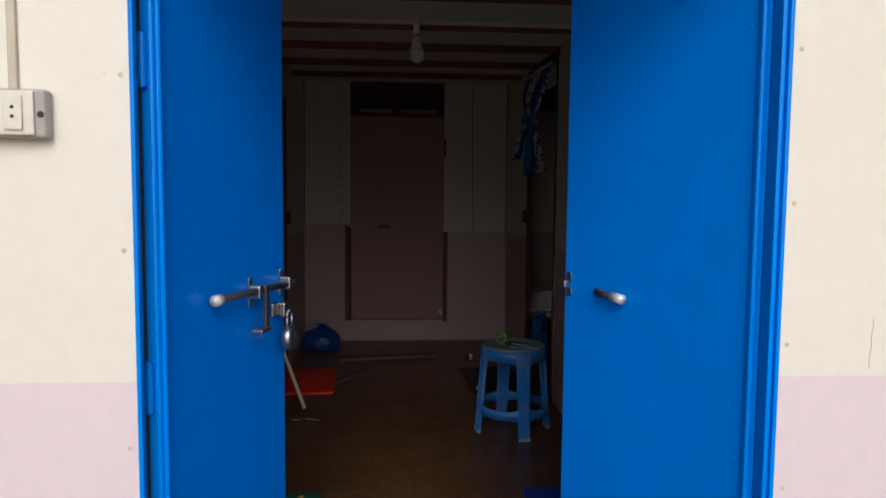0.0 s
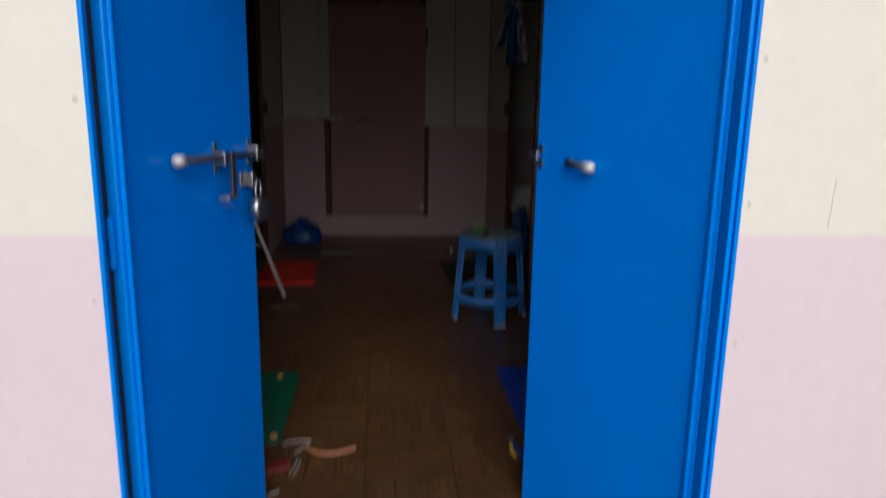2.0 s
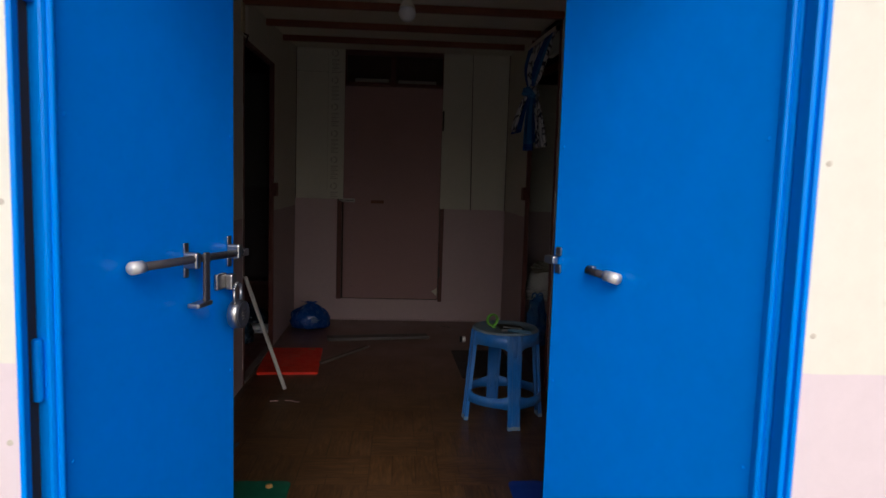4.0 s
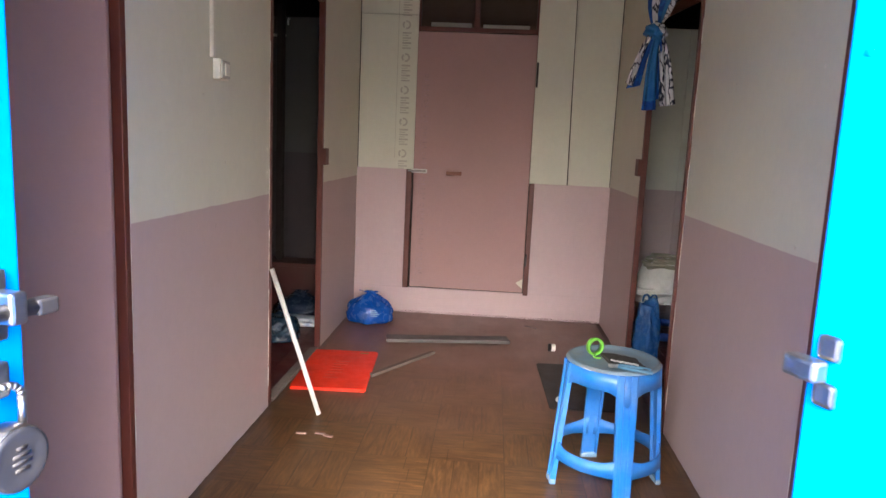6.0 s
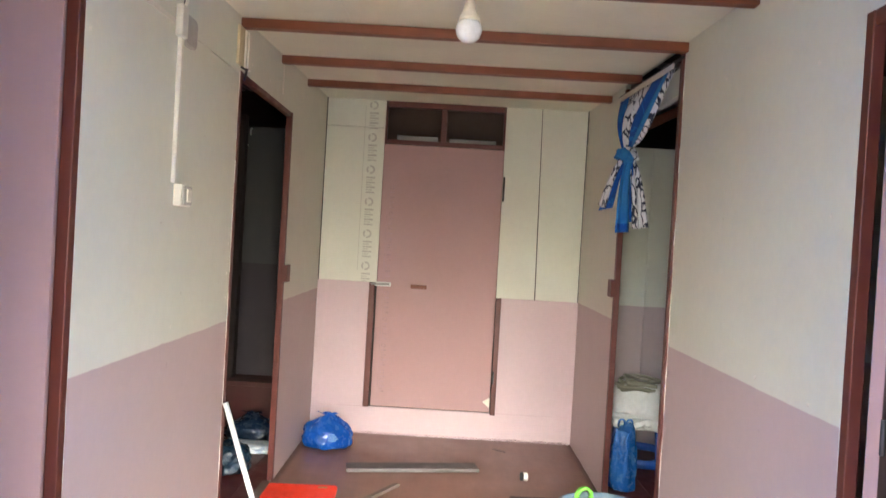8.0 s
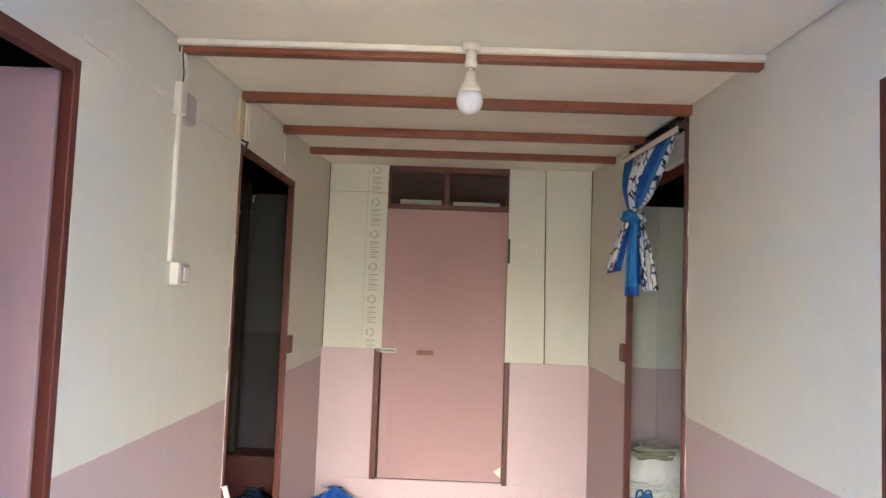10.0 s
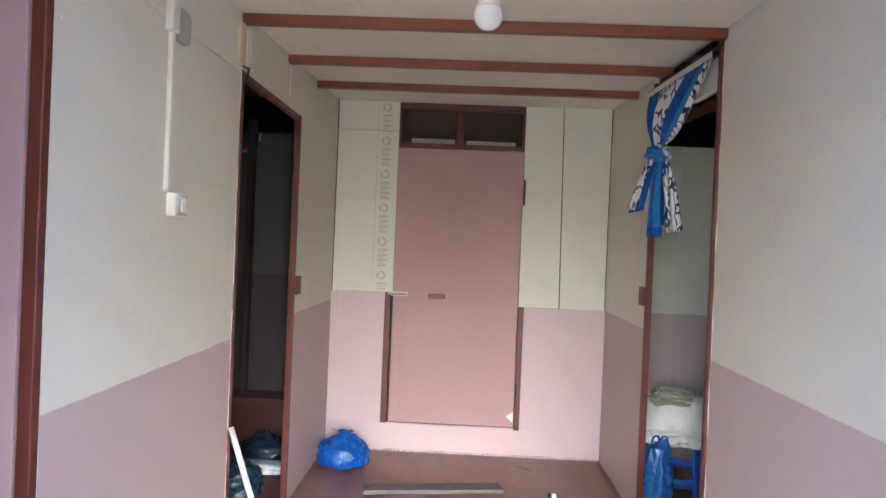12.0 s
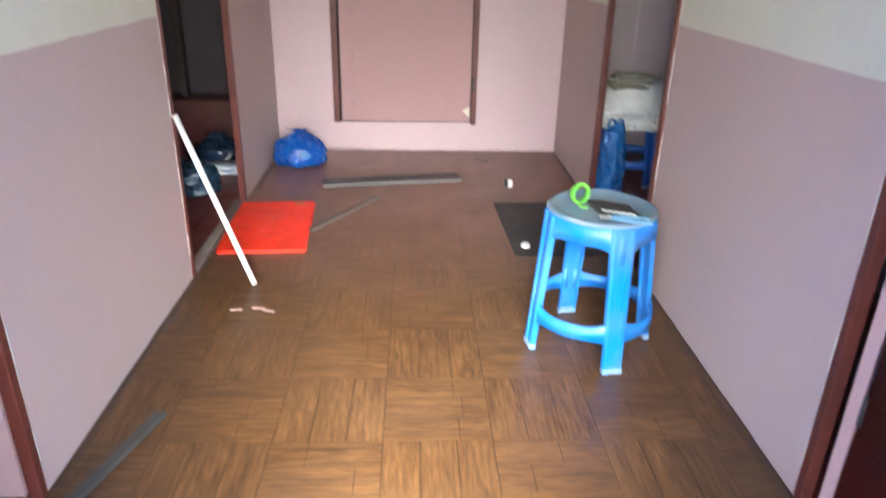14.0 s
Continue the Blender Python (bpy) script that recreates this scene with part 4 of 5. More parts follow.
# ---- stools ----
def make_stool(name, at, turn, seat_mat, label, body=None):
    """A moulded plastic stool: round seat, deep apron, four ribbed legs splayed outwards and curved rails."""
    st = empty(name, at, label, "stool", "plastic stools")
    st.rotation_euler = (0, 0, radians(turn))
    H, RT, RB = 0.492, 0.172, 0.212
    def rad(z):
        return RT + (RB - RT) * (1 - z / H)
    part("seat", lathe([(0.001, H - 0.010), (0.12, H - 0.010), (0.152, H - 0.007), (0.159, H + 0.001), (0.168, H), (0.175, H - 0.010), (0.171, H - 0.014), (0.001, H - 0.016)], (0, 0, 0), 48), seat_mat, st, "scuffed grey-blue seat", True)
    def band(nm, lo, hi, th, flare_lo, flare_hi, sweep=None):
        """A curved band; its edges flare towards the legs."""
        a0, a1 = sweep or (0, 360)
        n = 96 if not sweep else 26
        bm = bmesh.new()
        cols = []
        for k in range(n + 1 if sweep else n):
            a = a0 + (a1 - a0) * k / n
            d = abs(((a + 45) % 90) - 45) / 45      # 0 at a leg, 1 midway
            e = max(0.0, 1 - d / 0.62) ** 2
            zl, zh = lo - flare_lo * e, hi + flare_hi * e
            ring = []
            for z, dr in ((zl, 0), (zh, 0), (zh, -th), (zl, -th)):
                r = rad(z) + dr
                ring.append(bm.verts.new((r * math.cos(radians(a)), r * math.sin(radians(a)), z)))
            cols.append(ring)
        pairs = list(zip(cols, cols[1:])) + ([] if sweep else [(cols[-1], cols[0])])
        for p, q in pairs:
            for i in range(4):
                bm.faces.new((p[i], q[i], q[(i + 1) % 4], p[(i + 1) % 4]))
        if sweep:
            bm.faces.new(cols[0]), bm.faces.new(cols[-1][::-1])
        return part(nm, bm, body or M_STOOL, st, "", True)
    band("apron", 0.418, H - 0.009, 0.004, 0.055, 0.0)
    for k in range(4):
        band("rail", 0.110, 0.158, 0.006, 0.012, 0.030, (90 * k + 3, 90 * k + 87))
    for k in range(4):
        bm = bmesh.new()
        rings = []
        for j in range(13):
            z = (H - 0.014) * j / 12
            w = 0.031 + 0.008 * (z / H) + (0.002 if z < 0.02 else 0)
            r = rad(z)
            prof = [(-w, -0.016), (-w, 0.0), (-w * 0.80, 0.005), (-w * 0.40, 0.005), (-w * 0.30, -0.001), (w * 0.30, -0.001), (w * 0.40, 0.005), (w * 0.80, 0.005), (w, 0.0), (w, -0.016), (w * 0.78, -0.016), (w * 0.7, -0.006), (-w * 0.7, -0.006), (-w * 0.78, -0.016)]
            rings.append([bm.verts.new((r + b, a, z)) for a, b in prof])
        m = len(rings[0])
        for lo, hi in zip(rings, rings[1:]):
            for i in range(m):
                bm.faces.new((lo[i], lo[(i + 1) % m], hi[(i + 1) % m], hi[i]))
        bm.faces.new(rings[0][::-1]), bm.faces.new(rings[-1])
        bmesh.ops.rotate(bm, verts=bm.verts, cent=(0, 0, 0), matrix=Matrix.Rotation(radians(90 * k), 3, "Z"))
        leg = part("leg", bm, body or M_STOOL, st)
        sh = box(-0.017, 0.006, -0.034, 0.034, 0.0, 0.020, 0.004)
        for v in sh.verts:
            v.co.x += RB - 0.001
        bmesh.ops.rotate(sh, verts=sh.verts, cent=(0, 0, 0), matrix=Matrix.Rotation(radians(90 * k), 3, "Z"))
        part("foot", sh, M_FOOT, leg, "scuffed pale foot")
    return st


M_STOOLD = mat("dull deep blue plastic", (0.01, 0.085, 0.38), 0.45, amount=0.3)
M_FOOT = mat("scuffed pale blue plastic", (0.16, 0.28, 0.42), 0.6, dirt=(0.4, 0.36, 0.3), amount=0.6, big=20)
stool = make_stool("plastic_stool", (0.568, 2.545, 0.003), -81.5, M_SEAT, "bright blue plastic stool with a dusty scuffed seat")
SZ = 0.003 + 0.484
# things on the stool
tape = empty("tape_roll", (0.503, 2.585, SZ), "lime green roll of tape standing on the stool", "tape roll")
bm = bmesh.new()
ring = [[bm.verts.new((r * math.cos(2 * math.pi * k / 40), y, r * math.sin(2 * math.pi * k / 40))) for r, y in ((0.0255, -0.009), (0.0335, -0.009), (0.0345, -0.007), (0.0345, 0.007), (0.0335, 0.009), (0.0255, 0.009))] for k in range(40)]
for k in range(40):
    p, q = ring[k], ring[(k + 1) % 40]
    for i in range(6):
        bm.faces.new((p[i], q[i], q[(i + 1) % 6], p[(i + 1) % 6]))
bmesh.ops.transform(bm, matrix=Matrix.Translation((0.503, 2.585, SZ + 0.0348)) @ Matrix.Rotation(radians(22), 4, "Z"), verts=bm.verts)
under(part("roll", bm, M_GREEN, None, "", True), tape)
under(wire("loose_end", [(0.505, 2.575, SZ + 0.006), (0.497, 2.555, SZ + 0.005), (0.492, 2.54, SZ + 0.010), (0.502, 2.53, SZ + 0.005), (0.517, 2.535, SZ + 0.006)], 0.004, M_GREEN), tape)
M_LEATHER = mat("black canvas", (0.02, 0.018, 0.018), 0.8, amount=0.3, small=200, bump=0.4)
pouch = empty("tool_pouch", (0.60, 2.50, SZ), "limp black tool pouch lying on the stool seat", "tool pouch")
bm = bmesh.new()
nx, ny = 18, 12
gr = []
for j in range(ny + 1):
    row = []
    for i in range(nx + 1):
        a, b = i / nx, j / ny
        x = 0.535 + 0.125 * a + 0.02 * (b - 0.5)
        y = 2.60 - 0.15 * b - 0.05 * a
        z = SZ + 0.010 + 0.014 * math.sin(math.pi * a) * math.sin(math.pi * b) + 0.006 * noise.noise(Vector((a * 5, b * 5, 2)))
        row.append(bm.verts.new((x, y, z)))
    gr.append(row)
for j in range(ny):
    for i in range(nx):
        bm.faces.new((gr[j][i], gr[j][i + 1], gr[j + 1][i + 1], gr[j + 1][i]))
ex = bmesh.ops.extrude_face_region(bm, geom=bm.faces[:])
for v in ex["geom"]:
    if isinstance(v, bmesh.types.BMVert):
        v.co.z = SZ + 0.002
under(part("flap", bm, M_LEATHER, None, "", True), pouch)
for k in range(5):
    x = 0.545 + 0.018 * k
    nail = tagged(part("nail", tube((x, 2.462 - 0.008 * k, SZ + 0.024), (x + 0.010, 2.43 - 0.008 * k, SZ + 0.030), 0.0032, seg=8), M_CAP), "bright steel nail lying on the pouch", "nail", "nails")
plier = empty("pliers", (0.60, 2.41, SZ), "steel pliers with blue-grey grips on the stool", "pliers")
M_GRIP = mat("blue-grey grip", (0.08, 0.2, 0.32), 0.45)
for sgn in (-1, 1):
    under(wire("grip", [(0.565, 2.43 + 0.006 * sgn, SZ + 0.012), (0.60, 2.418 + 0.020 * sgn, SZ + 0.014), (0.64, 2.405 + 0.022 * sgn, SZ + 0.012), (0.675, 2.395 + 0.016 * sgn, SZ + 0.012)], 0.0065, M_GRIP), plier)
    under(part("jaw", box(0.530, 0.568, 2.431 + 0.004 * sgn - 0.004, 2.431 + 0.004 * sgn + 0.004, SZ + 0.006, SZ + 0.018, 0.003), M_STEEL), plier)

# ---- loose things on the hall floor ----
lid = empty("red_board", (-0.715, 3.595, 0.002), "flat red plastic board lying on the lino", "plastic board")
lid.rotation_euler = (0, 0, radians(3.5))
part("slab", rounded_slab(0.385, 0.64, 0.014, 0.02, 0.005), M_RED, lid)
M_DEB = mat("embossed faded red", (0.70, 0.05, 0.03), 0.45)
bm = bmesh.new()
for k in range(7):
    box(-0.05 + 0.004 * k, 0.03 + 0.004 * k - (0.03 if k % 3 == 1 else 0), -0.17 + 0.045 * k, -0.155 + 0.045 * k, 0.0142, 0.0152, bm=bm)
part("embossed_bars", bm, M_DEB, lid)
M_STICKER = mat("old brown sticker", (0.42, 0.22, 0.06), 0.6)
part("sticker", box(0.09, 0.14, 0.265, 0.285, 0.0142, 0.0150), M_STICKER, lid)
tagged(part("plastic_tube", tube((-0.655, 2.962, 0.008), (-0.899, 3.022, 0.662), 0.0115, bevel=0.001), M_TUBE, None, "", True), "thin white plastic tube leaning on the doorway", "tube")


def strip(name, a, b, w, h, mtl, label, edge=None):
    a, b = Vector((*a, 0)), Vector((*b, 0))
    ob = empty(name, ((a.x + b.x) / 2, (a.y + b.y) / 2, 0.005 if a.y > 4 else 0.002), label, "strip")
    ob.rotation_euler = (0, 0, math.atan2(b.y - a.y, b.x - a.x))
    L = (b - a).length / 2
    n = 24
    bm = bmesh.new()
    rows = []
    for k in range(n + 1):
        x = -L + 2 * L * k / n
        wob = 0.002 * noise.noise(Vector((x * 12, 3, w)))
        rows.append([bm.verts.new((x, y + wob, z)) for y, z in ((-w / 2, 0), (-w / 2, h), (w / 2, h * 0.7), (w / 2, 0))])
    for p, q in zip(rows, rows[1:]):
        for i in range(4):
            bm.faces.new((p[i], q[i], q[(i + 1) % 4], p[(i + 1) % 4]))
    bm.faces.new(rows[0]), bm.faces.new(rows[-1][::-1])
    part("strip_body", bm, mtl, ob)
    if edge:
        part("lip", box(-L, L, -w / 2 - 0.008, -w / 2 - 0.0005, 0, h + 0.006, 0.002), edge, ob)
    return ob


M_STRIP = mat("dark grey lino strip", (0.075, 0.065, 0.065), 0.55, amount=0.4)
M_LIP = mat("grey edge", (0.10, 0.09, 0.09), 0.5, amount=0.3)
strip("offcut_strip", (-0.545, 4.24), (0.235, 4.37), 0.135, 0.016, M_STRIP, "dark grey offcut strip with a pale edge on the floor", M_LIP)
M_BARK = mat("dusty brown-grey stick", (0.13, 0.10, 0.085), 0.75, amount=0.5, big=15)
strip("thin_stick", (-0.52, 3.53), (-0.225, 4.01), 0.034, 0.016, M_BARK, "thin dusty brown stick on the floor")
strip("offcut_strip", (-0.87, 1.70), (-0.745, 2.14), 0.036, 0.012, mat("blue-grey trim", (0.045, 0.052, 0.058), 0.5, amount=0.5), "bent blue-grey trim offcut by the wall")
strip("metal_sill", (-0.935, 3.083), (-0.935, 3.934), 0.05, 0.016, mat("dusty grey metal", (0.24, 0.2, 0.18), 0.6, amount=0.5), "dusty grey metal sill strip in the doorway")
strip("dark_scrap", (0.36, 4.78), (0.44, 4.72), 0.012, 0.004, M_STRIP, "small dark scrap on the floor")
black_mat = empty("rubber_mat", (0.60, 3.60, 0.002), "thin black rubber mat beside the wall", "mat")
black_mat.rotation_euler = (0, 0, radians(2))
part("mat_sheet", rounded_slab(0.39, 0.70, 0.005, 0.02, 0.002), M_RUBBER, black_mat)
cup = empty("bottle_cap", (0.50, 4.20, 0.005), "small white and black cap lying on the floor", "cap")
cm = Matrix.Rotation(radians(90), 4, "Y")
part("shell", lathe([(0.001, 0.0), (0.024, 0.0), (0.025, 0.018), (0.020, 0.020), (0.001, 0.019)], (-0.02, 0, 0.025), 24, m=cm), M_BLACK, cup, "", True)
part("insert", lathe([(0.001, 0.0), (0.023, 0.0), (0.023, 0.022), (0.018, 0.026), (0.001, 0.025)], (0.0, 0, 0.025), 24, m=cm), M_TUBE, cup, "white insert", True)
tagged(part("bottle_cap", lathe([(0.001, 0), (0.020, 0), (0.021, 0.012), (0.014, 0.020), (0.001, 0.021)], (0.475, 3.345, 0.0075), 20), M_TUBE, None, "", True), "small white plastic cap on the rubber mat", "cap")
for x, y in ((-0.56, 2.75), (-0.60, 2.77), (-0.68, 2.76)):
    bm = box(-0.022, 0.022, -0.008, 0.008, 0, 0.004, 0.0015, rot=Matrix.Rotation(random.uniform(-0.4, 0.4), 4, "Z"))
    bmesh.ops.translate(bm, verts=bm.verts, vec=(x, y, 0.003))
    tagged(part("shaving", bm, mat("pinkish shaving", (0.32, 0.21, 0.19), 0.6)), "pale plastic shaving on the lino", "scrap", "plastic shavings")


def plastic_bag(name, at, size, material, label, tied=True, crumple=0.16, seed=1):
    """A limp tied carrier bag: creased film with a gathered, eared neck."""
    bag = empty(name, at, label, "plastic bag")
    bm = bmesh.new()
    bmesh.ops.create_icosphere(bm, subdivisions=5, radius=1.0)
    for v in bm.verts:
        p = v.co.copy()
        n1 = noise.noise(p * 1.6 + Vector((seed, 0, 0)))
        n2 = noise.ridged_multi_fractal(p * 2.2 + Vector((0, seed, 0)), 0.9, 2.1, 4, 1.0, 2.0) - 1.0
        k = 1 + crumple * n1 + crumple * 0.45 * n2
        full = 1.0 if tied else min(1.5, max(0.05, 1 - p.z * p.z) ** -0.22)
        q = Vector((p.x * k * full, p.y * k * full, p.z * k))
        if q.z < -0.55:
            q.z = -0.55 - 0.10 * (q.z + 0.55) * -1
            q.z = max(q.z, -0.60)
        if tied and p.z > 0.35:
            t = (p.z - 0.35) / 0.65
            pull = 1 - 0.72 * t ** 1.3
            q.x *= pull
            q.y *= pull
            q.z += 0.15 * t
        v.co = Vector((q.x * size[0] / 2, q.y * size[1] / 2, (q.z + 0.60) * size[2] / 1.75))
    part("bag_body", bm, material, bag, "", True)
    if tied:
        top = max(0.9, 1.0) * size[2]
        for sgn in (-1, 1):
            bm = bmesh.new()
            grid = []
            for j in range(7):
                row = []
                for i in range(7):
                    a, b = i / 6 - 0.5, j / 6
                    w = size[0] * (0.05 + 0.20 * b)
                    row.append(bm.verts.new((a * w + sgn * size[0] * 0.11 * b, 0.02 * math.sin(a * 9 + sgn) + a * 0.01, top * 0.90 + size[2] * 0.17 * b * (1 - 0.35 * b) + 0.006 * noise.noise(Vector((a * 5, b * 5, seed))))))
                grid.append(row)
            for j in range(6):
                for i in range(6):
                    bm.faces.new((grid[j][i], grid[j][i + 1], grid[j + 1][i + 1], grid[j + 1][i]))
            ex = bmesh.ops.extrude_face_region(bm, geom=bm.faces[:])
            for v in ex["geom"]:
                if isinstance(v, bmesh.types.BMVert):
                    v.co.y += 0.002
            part("bag_ear", bm, material, bag, "", True)
    return bag


def film_mat(name, col, pale):
    m = mat(name, col, 0.24, dirt=pale, amount=0.18, big=6, small=16, bump=0.35, stretch=(1.0, 1.0, 0.35))
    return m


M_BAG = film_mat("blue carrier film", (0.010, 0.075, 0.36), (0.02, 0.14, 0.48))
M_BAGD = film_mat("dark film", (0.01, 0.02, 0.045), (0.03, 0.06, 0.1))
M_BAGC = film_mat("pale blue film", (0.02, 0.10, 0.32), (0.12, 0.26, 0.46))
M_BAGG = film_mat("grey-blue film", (0.02, 0.05, 0.09), (0.12, 0.17, 0.22))
M_PRINTB = mat("faded print on film", (0.10, 0.24, 0.46), 0.4)
bag = plastic_bag("carrier_bag", (-0.735, 4.66, 0.005), (0.34, 0.28, 0.21), M_BAG, "knotted blue carrier bag in the hall corner", seed=3)
bm = bmesh.new()
for k, w in enumerate((0.05, 0.065, 0.05, 0.04)):
    box(-0.0 + 0.03, 0.03 + w, -0.1372, -0.1362, 0.065 + 0.013 * k, 0.072 + 0.013 * k, bm=bm)
part("print_marks", bm, M_PRINTB, bag)

# ---- mats and clutter inside the entrance ----
gm = empty("green_mat", (-0.605, 1.41, 0.002), "green plastic mat with pale studs just inside the entrance", "mat")
part("mat_sheet", rounded_slab(0.365, 0.66, 0.006, 0.03, 0.002), M_MATG, gm)
for x, y in ((0.10, 0.275), (0.155, -0.29)):
    part("stud", lathe([(0.001, 0.006), (0.016, 0.006), (0.014, 0.014), (0.001, 0.016)], (x, y, 0), 16), M_STICKER, gm, "pale stud", True)
bmat = empty("blue_mat", (0.66, 1.42, 0.002), "deep blue plastic mat just inside the entrance", "mat")
part("mat_sheet", rounded_slab(0.37, 0.66, 0.006, 0.03, 0.002), M_MATB, bmat)
M_COPPER = mat("copper-coloured offcut", (0.34, 0.14, 0.07), 0.5, amount=0.3)
tagged(wire("wood_shaving", [(-0.325, 1.045, 0.006), (-0.29, 0.995, 0.010), (-0.254, 0.972, 0.012), (-0.20, 0.985, 0.010), (-0.150, 1.028, 0.006)], 0.007, M_COPPER), "curled orange-brown wood shaving", "shaving")
M_DULLWIRE = mat("dusty grey wire sheath", (0.30, 0.29, 0.27), 0.6, amount=0.3, big=20)
WIRES = (([(-0.410, 1.070), (-0.375, 1.092), (-0.340, 1.095), (-0.310, 1.082)], M_DULLWIRE), ([(-0.360, 1.000), (-0.340, 1.020), (-0.325, 1.045), (-0.313, 1.075)], M_DULLWIRE), ([(-0.362, 0.860), (-0.355, 0.885), (-0.348, 0.915), (-0.344, 0.950)], M_DULLWIRE), ([(-0.346, 0.856), (-0.338, 0.885), (-0.334, 0.915), (-0.333, 0.945)], M_DULLWIRE), ([(-0.415, 0.730), (-0.405, 0.742), (-0.390, 0.755), (-0.378, 0.762)], M_DULLWIRE))
for p, c in WIRES:
    tagged(wire("wire_offcut", [(x, y, 0.005 + 0.003 * (i % 2)) for i, (x, y) in enumerate(p)], 0.0026, c), "short offcut of thin electric wire", "wire", "wire offcuts")
bm = box(-0.045, 0.045, -0.03, 0.03, 0.0, 0.012, 0.005, rot=Matrix.Rotation(0.5, 4, "Z"))
bmesh.ops.translate(bm, verts=bm.verts, vec=(-0.412, 0.912, 0.002))
tagged(part("red_scrap", bm, mat("dull dark red plastic", (0.16, 0.01, 0.012), 0.5)), "dull dark red plastic scrap beside the open leaf", "scrap")
M_YELLOW = mat("yellow grip", (0.7, 0.5, 0.03), 0.45)
pl2 = empty("pliers", (0.42, 0.98, 0.002), "small pliers with yellow and blue grips on the floor", "pliers")
under(wire("grip", [(0.412, 0.925, 0.010), (0.405, 0.955, 0.010), (0.404, 0.985, 0.010), (0.415, 1.02, 0.010)], 0.008, M_YELLOW), pl2)
under(wire("grip", [(0.435, 0.915, 0.010), (0.437, 0.95, 0.010), (0.428, 0.99, 0.010), (0.420, 1.02, 0.010)], 0.008, M_MATB), pl2)
under(part("jaw", box(0.408, 0.430, 1.02, 1.07, 0.003, 0.016, 0.004), M_STEEL), pl2)

# ---- curtain ----
def cloth_mat(name, base, ink, scale, lo, hi):
    m, nt, bsdf, pos = start_mat(name)
    n = noise_fac(nt, pos, scale, 2.0, 0.5, (1.0, 1.0, 0.55))
    f = math_node(nt, "ABSOLUTE", math_node(nt, "SUBTRACT", n, 0.5))
    line = ramp(nt, f, lo, hi, 1.0, 0.0)
    c = blend(nt, line, base, ink)
    nt.links.new(blend(nt, 1.0, c, ramp(nt, noise_fac(nt, pos, 300.0), 0.3, 0.7, 0.85, 1.1), "MULTIPLY"), bsdf.inputs["Base Color"])
    bsdf.inputs["Roughness"].default_value = 0.85
    add_bump(nt, bsdf, noise_fac(nt, pos, 400.0), 0.2)
    return m


M_CW = cloth_mat("white cloth with dark scribbled print", (0.72, 0.72, 0.74), (0.015, 0.02, 0.05), 24.0, 0.026, 0.062)
M_CB = cloth_mat("deep blue cloth", (0.005, 0.065, 0.30), (0.01, 0.13, 0.45), 12.0, 0.01, 0.05)
M_CL = cloth_mat("light blue cloth", (0.03, 0.18, 0.45), (0.02, 0.14, 0.42), 10.0, 0.01, 0.06)
cur = empty("curtain", (0.88, 3.7, 1.87), "blue and white printed curtain knotted up in the doorway", "curtain")
KN = Vector((0.862, 3.70, 1.865))


def cloth(nm, u0, u1, mtl, label=""):
    """One breadth of the hanging cloth, gathered from the rod into the knot."""
    bm = bmesh.new()
    nu, nv = 14, 22
    g = []
    for j in range(nv + 1):
        v = j / nv
        row = []
        for i in range(nu + 1):
            u = u0 + (u1 - u0) * i / nu
            top = Vector((0.888, 4.0 - 0.90 * u, 2.200 - 0.042 * u))
            end = KN + Vector((0.05 * (u - 0.5), 0.05 * (0.5 - u), 0.035 + 0.02 * abs(u - 0.5)))
            k = v ** 0.92
            p = top.lerp(end, k)
            p.x += 0.016 * math.sin(u * 34) * math.sin(math.pi * min(1, v * 0.8 + 0.12)) - 0.02 * math.sin(math.pi * v)
            p.z -= 0.09 * math.sin(math.pi * v) * max(0.0, u - 0.6) * 2.2
            row.append(bm.verts.new(p))
        g.append(row)
    for j in range(nv):
        for i in range(nu):
            bm.faces.new((g[j][i], g[j][i + 1], g[j + 1][i + 1], g[j + 1][i]))
    ob = under(part(nm, bm, mtl, None, label, True), cur)
    md = ob.modifiers.new("thick", "SOLIDIFY")
    md.thickness = 0.0015
    return ob


cloth("border", 0.0, 0.20, M_CB, "deep blue border")
cloth("printed_breadth", 0.20, 0.68, M_CW, "white breadth with dark scribbled print")
cloth("border", 0.68, 0.80, M_CB, "deep blue border")
cloth("border", 0.80, 0.92, M_CL, "lighter blue border")
cloth("printed_breadth", 0.92, 1.0, M_CW, "white breadth with dark scribbled print")


def tail(nm, p0, p1, w0, w1, mtl, phase, hem=None):
    bm = bmesh.new()
    nu, nv = 10, 16
    g = []
    for j in range(nv + 1):
        v = j / nv
        row = []
        for i in range(nu + 1):
            u = i / nu - 0.5
            p = Vector(p0).lerp(Vector(p1), v)
            w = w0 + (w1 - w0) * v ** 0.7
            p.x += u * w + 0.02 * math.sin(v * 2.4) * (1 if p1[0] > p0[0] else -1) * (1 - v)
            p.y += 0.020 * math.sin(u * 9 + phase) * (0.4 + 0.6 * v)
            p.z += 0.02 * u * math.sin(phase * 3) * v
            row.append(bm.verts.new(p))
        g.append(row)
    for j in range(nv):
        for i in range(nu):
            f = bm.faces.new((g[j][i], g[j][i + 1], g[j + 1][i + 1], g[j + 1][i]))
            if hem and j > nv - 3:
                f.material_index = 1
    ob = under(part(nm, bm, [mtl, hem] if hem else mtl, None, "", True), cur)
    md = ob.modifiers.new("thick", "SOLIDIFY")
    md.thickness = 0.0015


